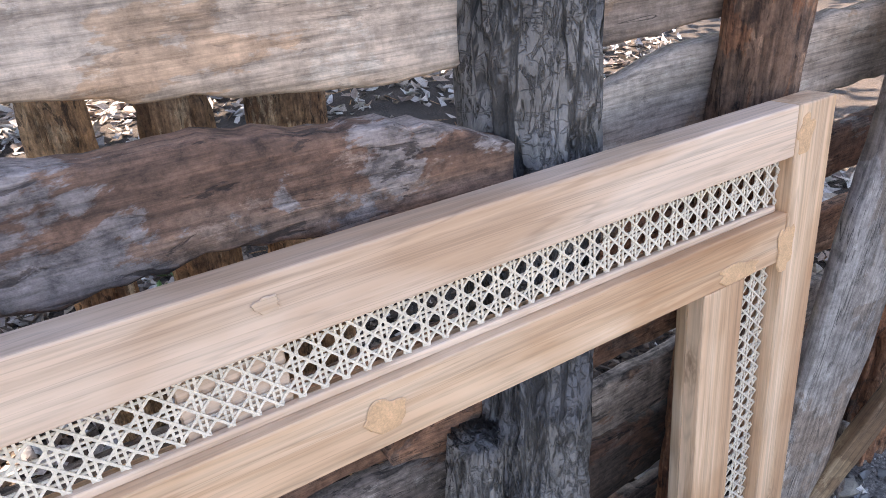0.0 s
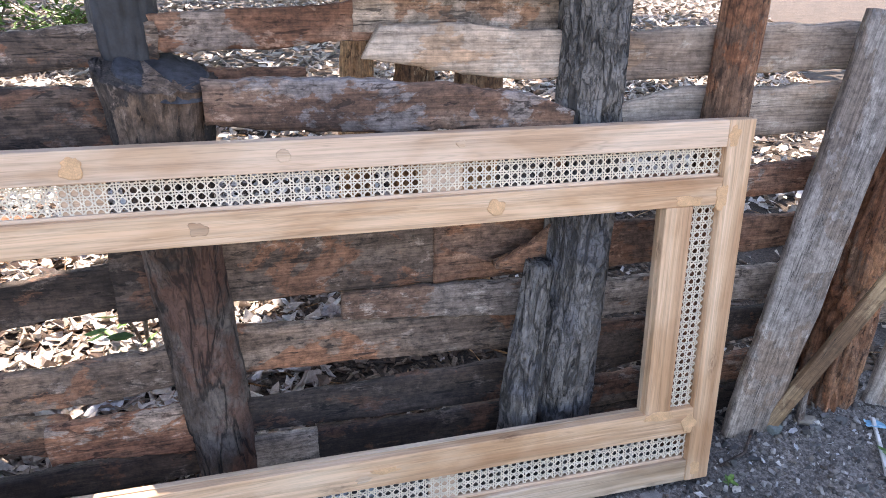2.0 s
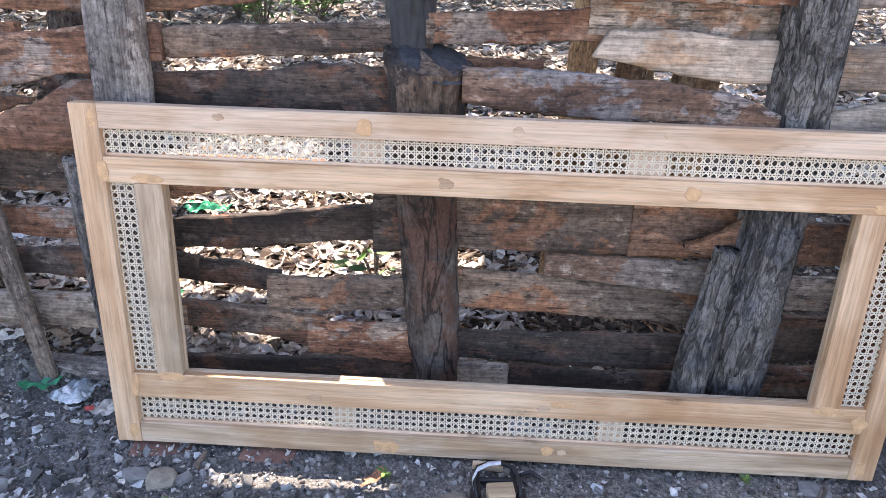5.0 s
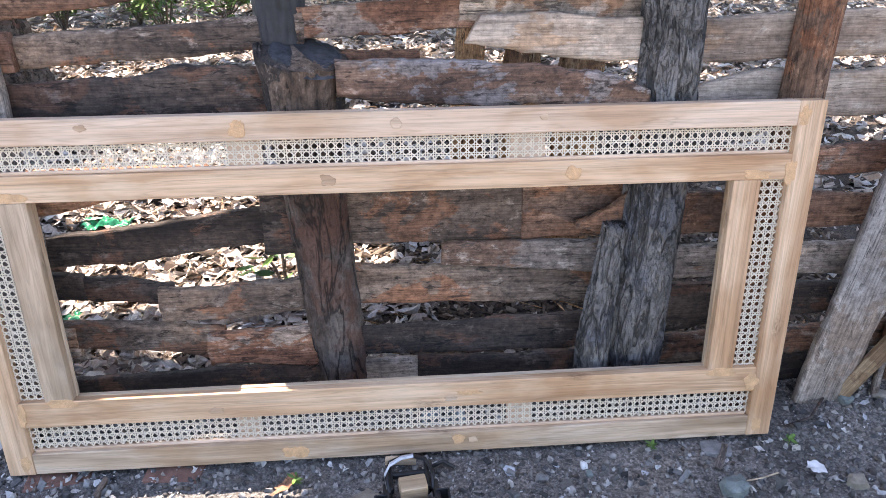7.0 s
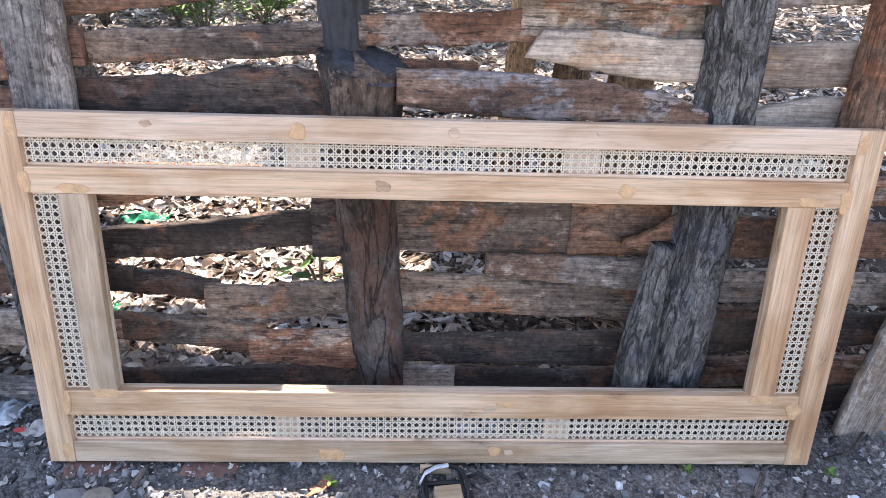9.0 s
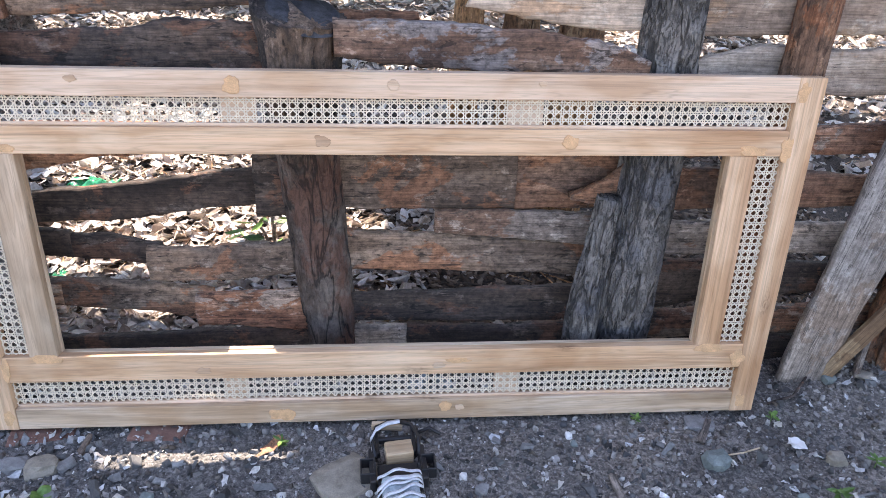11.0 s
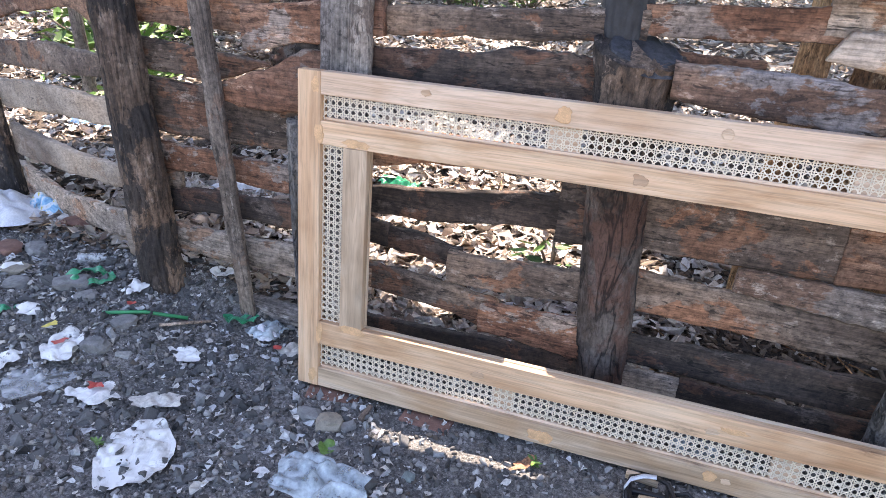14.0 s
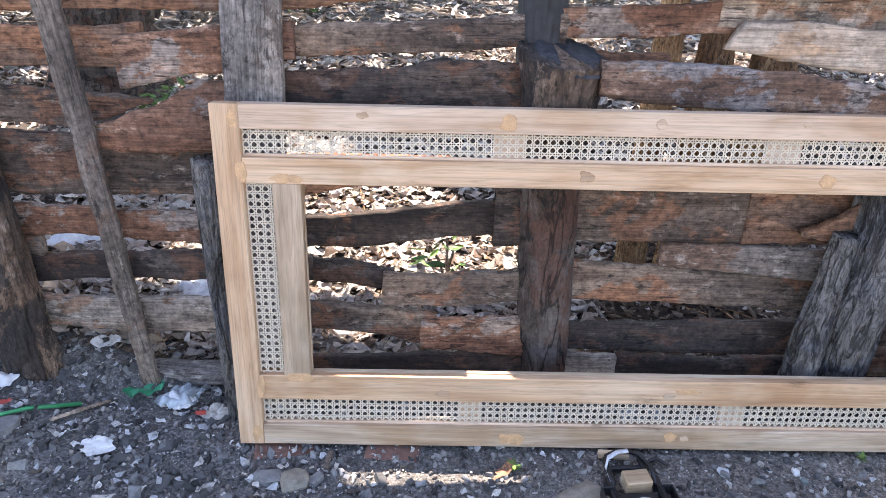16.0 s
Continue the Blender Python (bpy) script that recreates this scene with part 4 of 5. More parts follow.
def bamboo(foot, top, r):
    a, b = Vector(foot), Vector(top)
    bm = bmesh.new()
    n, sides, loops = 60, 20, []
    length = (b - a).length
    for i in range(n + 1):
        u = i / n
        near = abs(((u * length + 0.07) % 0.22) - 0.11)
        rr = r * (1 + 0.10 * math.exp(-(near / 0.006) ** 2)) * (1 - 0.1 * u)
        loops.append([bm.verts.new((rr * math.cos(2 * math.pi * k / sides), rr * math.sin(2 * math.pi * k / sides), u * length)) for k in range(sides)])
    for p, q in zip(loops, loops[1:]):
        for k in range(sides):
            bm.faces.new((p[k], p[(k + 1) % sides], q[(k + 1) % sides], q[k]))
    bm.faces.new(loops[0][::-1])
    bm.faces.new(loops[-1])
    ob = part("bamboo_pole", bm, BAMBOO, None, "", Matrix.Translation(a) @ (b - a).to_track_quat("Z", "Y").to_matrix().to_4x4(), True)
    return tagged(ob, "upright jointed bamboo pole, dry and yellowish grey", "bamboo pole")


bamboo((0.868, -0.33, -0.02), (0.765, -0.16, 1.0), 0.014)

# ---- behind the fence ----
def stem(x, y, r, h, seed):
    ob = log("banana_stem", "", FIBRE_WOOD, ((x, y, -0.05), (x + 0.01, y, h * 0.5), (x + 0.03, y + 0.02, h)), (r * 1.15, r, r * 0.85), 0.016, 5, around=56, step=0.014, seed=seed)
    return tagged(ob, "dry brown fibrous plant stem behind the fence", "plant stem", "stems behind the fence")


stem(0.185, 0.66, 0.034, 1.05, 51.0)
stem(0.325, 0.70, 0.046, 0.95, 55.0)
stem(0.48, 0.70, 0.055, 1.0, 58.0)
t = log("tree", "", BROWN_BARK, ((-2.35, 3.1, -0.1), (-2.32, 3.1, 0.3), (-2.3, 3.1, 1.0), (-2.3, 3.1, 4.2)), (0.42, 0.26, 0.2, 0.16), 0.05, 5, around=72, step=0.03, seed=61.0)
tagged(t, "old tree trunk with peeling pale and dark bark", "tree")
t = log("sapling", "", STRIP_WOOD, ((-2.75, 1.5, -0.05), (-2.78, 1.5, 0.7), (-2.8, 1.5, 1.5)), (0.03, 0.026, 0.022), 0.003, 4, around=28, step=0.03, seed=66.0)
tagged(t, "slim grey sapling trunk", "sapling")


def shrub(x, y, h, spreadr, count, size, label, seed):
    r = random.Random(seed)
    root = empty("shrub", pose(x, y, ground_height(x, y)), label, "plant", "green plants behind the fence")
    tips = []
    for i in range(max(3, count // 14)):
        a, d = r.uniform(0, 6.28), r.uniform(0.15, 1) * spreadr
        top = Vector((math.cos(a) * d, math.sin(a) * d, h * r.uniform(0.45, 1)))
        part("stem", tube(bmesh.new(), [(0, 0, -0.01), top * 0.5 + Vector((0, 0, 0.1 * h)), top], 0.004 + 0.004 * h, 6), STRIP_WOOD, root)
        tips.append(top)
    count, size = int(count * 1.9), size * 0.68
    t, verts, fs = np.array(LEAF_SHAPE), [], []
    for i in range(count):
        p = r.choice(tips) * r.uniform(0.45, 1.05) + Vector((r.gauss(0, 1), r.gauss(0, 1), r.gauss(0, 0.6))) * size * 1.8
        s = size * r.uniform(0.5, 1.2)
        rot = np.array(Euler((r.uniform(-0.7, 0.7), r.uniform(-0.2, 0.9), r.uniform(0, 6.28))).to_matrix())
        verts.append((t * (s, s * 1.1, s)) @ rot.T + np.array(p) + (0, 0, 0.01))
        fs += [[k + i * len(t) for k in f] for f in LEAF_FACES]
    leaves = tagged(raw("foliage", np.concatenate(verts), fs, LEAF), kind="stuff")
    leaves.parent = root
    return root


shrub(-3.3, 2.2, 0.55, 0.4, 150, 0.075, "broad-leaved green shrub in sunlight", 1)
shrub(-3.9, 2.9, 0.7, 0.6, 200, 0.085, "broad-leaved green shrub in sunlight", 2)
shrub(-2.55, 1.5, 0.25, 0.25, 70, 0.055, "low green seedlings in leaf litter", 3)
shrub(-1.9, 7.4, 0.5, 0.7, 220, 0.07, "dense low green undergrowth", 4)
shrub(-2.75, 1.75, 0.5, 0.35, 150, 0.07, "broad-leaved green shrub in sunlight", 12)
shrub(-3.5, 2.6, 0.8, 0.5, 220, 0.09, "broad-leaved green shrub in sunlight", 13)
shrub(-4.3, 3.6, 0.9, 0.9, 300, 0.1, "broad-leaved green shrub in sunlight", 14)
for i in range(6):
    shrub(-5.2 + i * 0.6, 6.6 + 0.6 * math.sin(i * 2.1), 0.75, 0.6, 260, 0.07, "dense low green undergrowth", 30 + i)
shrub(-0.33, 0.74, 0.17, 0.07, 11, 0.045, "small green sprout with narrow leaves", 6)
shrub(-1.75, 2.3, 0.3, 0.2, 30, 0.05, "small green leafy sapling beside a tree", 8)
shrub(0.35, 1.25, 0.14, 0.08, 14, 0.035, "small yellow-green sprout in leaf litter", 9)


def litter():
    places = []
    for i in range(17000):
        far = rng.random() ** 1.6
        y = 0.27 + far * 5.2
        x = rng.uniform(-2.6 - y * 0.9, 1.7 + y * 0.7)
        s = rng.uniform(0.009, 0.028) * (1 + 0.22 * y)
        if y < 2.4 and -0.1 < x < 1.6:
            if rng.random() < 0.78:
                continue
            s *= 0.5
        places.append((x, y, ground_height(x, y) + rng.uniform(0.003, 0.022), s * 1.15, s * rng.uniform(1.0, 1.9), s * rng.uniform(0.6, 2.4), rng.uniform(-0.5, 0.5), rng.uniform(-0.5, 0.5), rng.uniform(0, 6.28)))
    for i in range(4200):
        y = 0.3 + 2.0 * rng.random() ** 1.3
        x, k = -0.6 + rng.uniform(-0.65, 0.6) * (0.8 + y * 0.7), rng.uniform(0.010, 0.032)
        places.append((x, y, ground_height(x, y) + rng.uniform(0.004, 0.02), k * 1.2, k * rng.uniform(1.0, 1.9), k * rng.uniform(0.6, 2.2), rng.uniform(-0.5, 0.5), rng.uniform(-0.5, 0.5), rng.uniform(0, 6.28)))
    for i in range(11000):
        y = 3.0 + 12.0 * rng.random() ** 1.4
        x = rng.uniform(-2.0 - y * 0.9, 1.5 + y * 0.75)
        k = rng.uniform(0.03, 0.075) * (0.7 + 0.06 * y)
        places.append((x, y, ground_height(x, y) + rng.uniform(0.0, 0.03), k * 1.3, k, k * rng.uniform(0.4, 1.3), rng.uniform(-0.5, 0.5), rng.uniform(-0.5, 0.5), rng.uniform(0, 6.28)))
    heap("leaf_litter", "carpet of curled dry brown and bleached leaves", "leaf litter", LITTER, LEAF_SHAPE, LEAF_FACES, places, jitter=0.22)
    mulch = []
    for i in range(15000):
        y = 0.24 + 1.9 * rng.random() ** 1.5
        x = rng.uniform(-0.2, 1.5) if i % 3 else rng.uniform(-2.2, 0.2)
        k = rng.uniform(0.003, 0.011) * (1 + 0.3 * y)
        mulch.append((x, y, ground_height(x, y) + rng.uniform(0.001, 0.01), k * rng.uniform(0.8, 2.2), k * rng.uniform(0.4, 1.0), k * 0.4, rng.uniform(-0.5, 0.5), rng.uniform(-0.5, 0.5), rng.uniform(0, 6.28)))
    heap("mulch", "dark brown crumbled leaves and bark chips", "mulch", MULCH, CHIP_SHAPE, CHIP_FACES, mulch)
    twigs = []
    for i in range(500):
        y = 0.27 + rng.random() ** 1.5 * 3
        x = rng.uniform(-2.6, 2.2)
        twigs.append((x, y, ground_height(x, y) + 0.012, rng.uniform(0.02, 0.09), 0.0025, 0.0025, 0, rng.uniform(-0.15, 0.15), rng.uniform(0, 6.28)))
    heap("twigs", "scattered thin dry twigs", "twigs", FIBRE_WOOD, CHIP_SHAPE, CHIP_FACES, twigs)


litter()


# ---- gravel and refuse of the yard ----
def gravel():
    places = []
    for i in range(26000):
        x, y = rng.uniform(-2.2, 1.4), rng.uniform(-0.5, 0.32)
        s = 0.0014 + 0.0062 * rng.random() ** 3.2
        places.append((x, y, ground_height(x, y) + s * 0.25, s * rng.uniform(0.8, 1.5), s * rng.uniform(0.7, 1.2), s * 0.8, rng.uniform(0, 6), rng.uniform(0, 6), rng.uniform(0, 6)))
    heap("gravel", "loose small grey stones and grit on the earth", "gravel", GRAVEL, PEBBLE_SHAPE, PEBBLE_FACES, places[::3], True)
    heap("grit", "loose angular grit on the earth", "gravel", GRAVEL, CHIP_SHAPE, CHIP_FACES, [p for i, p in enumerate(places) if i % 3])
    chips = []
    for i in range(4200):
        x = -0.35 - 1.8 * rng.random() ** 0.8 if i % 5 else rng.uniform(-0.4, 1.3)
        y = rng.uniform(-0.5, 0.34)
        s = 0.003 + 0.0115 * rng.random() ** 2.4
        chips.append((x, y, ground_height(x, y) + s * 0.3, s * rng.uniform(0.6, 1.5), s * rng.uniform(0.4, 0.9), s * rng.uniform(0.4, 1.0), rng.uniform(-1.2, 1.2), rng.uniform(-1.2, 1.2), rng.uniform(0, 6.28)))
    heap("charcoal_chips", "dark chips of charcoal and slate", "charcoal", CHIPS, CHIP_SHAPE, CHIP_FACES, chips)
    scraps = []
    for i in range(3200):
        x = -0.45 - 1.7 * rng.random() if i % 5 else rng.uniform(-0.5, 1.2)
        y = rng.uniform(-0.45, 0.4)
        s = 0.002 + 0.013 * rng.random() ** 3
        scraps.append((x, y, ground_height(x, y) + 0.005, s, s * 1.6, s, rng.uniform(-0.5, 0.5), rng.uniform(-0.5, 0.5), rng.uniform(0, 6.28)))
    heap("paper_scraps", "tiny pale scraps of paper and shell", "scraps", SCRAPS, LEAF_SHAPE, LEAF_FACES, scraps)


gravel()


def pieces(name, label, category, group, mat, shape, faces, rows):
    """Pieces that can be picked up one by one, on a few shared meshes."""
    shapes = []
    for k in range(6):
        me = bpy.data.meshes.new(name)
        me.from_pydata([tuple(c + 0.75 * noise.noise(Vector(v) * 2 + Vector((k * 3, i, k))) for i, c in enumerate(v)) for v in shape], [], faces)
        me.materials.append(mat)
        shapes.append(me)
    for i, (x, y, z, sx, sy, sz, rx, ry, rz) in enumerate(rows):
        ob = new(name, shapes[i % 6])
        ob.matrix_basis = Matrix.LocRotScale((x, y, z), Euler((rx, ry, rz)), (sx, sy, sz))
        tagged(ob, label, category, group)


CHIP_ONE = plain("slate_chip", (0.095, 0.094, 0.092), 0.8, vary=0.5, scale=40, relief=0.4)
LEAF_ONE = plain("bleached_leaf", (0.58, 0.51, 0.43), 0.75, vary=0.35, scale=50, relief=0.3)
rows = []
for i in range(150):
    x, y, k = -0.42 - 1.7 * rng.random(), rng.uniform(-0.45, 0.3), rng.uniform(0.009, 0.02)
    if abs(x) < 0.8 and y > -0.06:
        continue
    rows.append((x, y, ground_height(x, y) + k * 0.25, k * rng.uniform(0.7, 1.5), k * rng.uniform(0.5, 1), k * rng.uniform(0.3, 0.8), rng.uniform(-0.6, 0.6), rng.uniform(-0.6, 0.6), rng.uniform(0, 6.28)))
pieces("slate_chip", "dark angular slate chip on charcoal earth", "stone chip", "slate chips on the yard", CHIP_ONE, CHIP_SHAPE, CHIP_FACES, rows)
rows = []
for i in range(140):
    y = 0.4 + 1.2 * rng.random()
    x, k = -0.45 + rng.uniform(-0.55, 0.5) * (0.7 + y * 0.5), rng.uniform(0.022, 0.045)
    rows.append((x, y, ground_height(x, y) + 0.014, k * 1.3, k * rng.uniform(0.7, 1.2), k * rng.uniform(0.6, 1.6), rng.uniform(-0.5, 0.5), rng.uniform(-0.5, 0.5), rng.uniform(0, 6.28)))
pieces("dry_leaf", "curled bleached dry leaf behind the fence", "leaf", "dry leaves behind the fence", LEAF_ONE, LEAF_SHAPE, LEAF_FACES, rows)

G1 = "stones on the yard"
for i, (x, y, sx, sy, sz, mat, label, turn) in enumerate((
    (-0.625, -0.095, 0.055, 0.045, 0.03, TAN_STONE, "angular tan stone", 20), (-0.675, -0.09, 0.06, 0.035, 0.025, STONE, "flat slate-grey stone", -10),
    (-0.585, -0.09, 0.032, 0.022, 0.018, STONE, "small pale stone", 50), (-0.585, -0.16, 0.025, 0.02, 0.015, STONE, "small round stone", 0),
    (-0.42, -0.172, 0.025, 0.02, 0.014, GREEN_STONE, "smooth bluish pebble", 0), (-0.485, -0.25, 0.03, 0.028, 0.02, GREEN_STONE, "bluish grey stone", 30),
    (0.62, -0.135, 0.05, 0.042, 0.032, GREEN_STONE, "lumpy green-grey stone", 15), (0.855, -0.14, 0.035, 0.028, 0.024, TAN_STONE, "rounded tan stone", 0),
    (1.03, 0.065, 0.045, 0.03, 0.012, TAN_STONE, "flat tan stone", -20), (0.955, 0.068, 0.028, 0.032, 0.018, GREEN_STONE, "bluish stone", 10),
    (0.93, 0.10, 0.025, 0.018, 0.014, GREEN_STONE, "bluish stone", 40), (0.775, -0.265, 0.06, 0.03, 0.02, BRICK, "broken reddish stone", 10),
    (0.74, -0.23, 0.02, 0.018, 0.014, GREEN_STONE, "small grey stone", 10), (0.355, -0.05, 0.014, 0.018, 0.012, WHITE_PAPER, "white pebble", 0),
    (0.36, -0.072, 0.013, 0.016, 0.01, GREEN_STONE, "pale bluish pebble", 0), (0.21, -0.06, 0.022, 0.016, 0.012, STONE, "oval grey pebble", -30),
    (0.135, -0.152, 0.014, 0.016, 0.012, WHITE_PAPER, "white oval pebble", 0), (0.165, -0.185, 0.025, 0.022, 0.016, STONE, "grey pebble", 60),
    (-1.42, 0.05, 0.09, 0.06, 0.03, STONE, "dark slate slab", 40), (-1.2, -0.02, 0.06, 0.045, 0.02, STONE, "dark slate piece", 70),
    (-1.668, 0.33, 0.11, 0.08, 0.04, BRICK, "broken brown brick", 10), (-1.73, 0.135, 0.09, 0.06, 0.03, BRICK, "broken brown brick", -15), (-1.62, 0.055, 0.08, 0.06, 0.02, TAN_STONE, "flat tan stone", 10), (-1.20, -0.115, 0.065, 0.04, 0.03, STONE, "dark grey stone", 15), (-1.52, 0.30, 0.06, 0.05, 0.02, STONE, "grey slab", 15), (-1.35, 0.02, 0.05, 0.04, 0.02, STONE, "dark slate piece", 15),
    (-1.66, 0.16, 0.08, 0.05, 0.025, STONE, "grey slab", -25), (-1.55, 0.0, 0.06, 0.05, 0.022, STONE, "grey slab", 35),
    (-0.78, -0.03, 0.022, 0.018, 0.014, STONE, "small grey stone", 0), (-0.74, -0.14, 0.026, 0.02, 0.013, STONE, "small grey stone", 80))):
    rock("stone", label + " on bare earth", x, y, sx, sy, sz, mat, turn, i + 1.5, G1)
for i, (x, y, s, turn) in enumerate(((-0.665, 0.005, 0.12, 8), (-0.445, 0.0, 0.11, -6))):
    ob = part("brick", box(s, 0.055, 0.035, 0.006, 2), BRICK, None, "", pose(x, y - 0.006, ground_height(x, y) - 0.012, 4, 2, turn))
    tagged(ob, "half-buried reddish brick under a wooden frame", "brick", "bricks under the frame")
ob = rock("stone_slab", "flat grey-brown stone slab beside a pedal", -0.075, -0.145, 0.115, 0.10, 0.022, TAN_STONE, 35, 71.0, category="stone slab", facets=0.4)
ob = rock("stone_slab", "thin flat grey stone under the frame corner", 0.63, -0.03, 0.06, 0.04, 0.012, STONE, -12, 73.0, category="stone slab", facets=0.12)
for name, label, mat, a, b, w in (
    ("wood_splinter", "short grey wood splinter on earth", STRIP_WOOD, (0.612, -0.085, 0.004), (0.648, -0.03, 0.008), 0.014),
    ("wood_splinter", "grey wood splinter standing in earth", STRIP_WOOD, (0.412, -0.215, 0.0), (0.405, -0.165, 0.012), 0.015),
    ("wood_splinter", "short pale wood splinter by the frame", STRIP_WOOD, (-0.572, -0.062, 0.004), (-0.565, -0.02, 0.01), 0.012),
    ("white_lath", "thin white lath lying on earth", WHITE_PAPER, (1.07, -0.115, 0.008), (1.165, 0.03, 0.014), 0.008),
    ("dry_branch", "thin dark branch lying on earth", DARK_WOOD, (1.06, -0.17, 0.01), (1.2, -0.02, 0.014), 0.012),
    ("grey_stick", "thin grey stick lying on charcoal earth", SILVER_WOOD, (-1.13, 0.012, 0.01), (-1.055, 0.104, 0.012), 0.008)):
    a, b = Vector(a), Vector(b)
    a.z += ground_height(a.x, a.y)
    b.z += ground_height(b.x, b.y)
    tagged(board(name, "", mat, a, b, w, w * 0.8, min(0.008, w * 0.7), wave=0.002), label, "stick")


def cord(name, label, category, line, r, mat):
    bm = tube(bmesh.new(), [(x, y, ground_height(x, y) + z) for x, y, z in line], r, 7)
    return tagged(part(name, bm, mat, None, "", None, True), label, category)


cord("green_rod", "thin green plastic rod on charcoal earth", "plastic rod", ((-1.255, -0.03, 0.012), (-1.18, 0.025, 0.014), (-1.1, 0.075, 0.012)), 0.0045, GREEN_ROD)
cord("twig", "thin curved pale twig beside a stone", "twig", ((0.64, -0.12, 0.006), (0.68, -0.118, 0.008), (0.72, -0.105, 0.006)), 0.0016, SAWN)
cord("root", "thin curved dark root on the earth", "root", ((0.80, 0.02, 0.004), (0.86, 0.03, 0.008), (0.91, 0.075, 0.01), (0.93, 0.11, 0.01)), 0.003, DARK_WOOD)
t = log("half_buried_log", "", SLATE_WOOD, ((0, 0, 0), (0.008, 0.004, 0.12), (0, 0.01, 0.27)), (0.017, 0.026, 0.028), 0.008, 4, around=40, step=0.008, seed=81.0)
t.matrix_basis = Matrix.Translation((-1.035, 0.215, 0.03)) @ pose(0, 0, 0, 0, 90, -6)
tagged(t, "grey split log lying at the foot of the fence", "log")
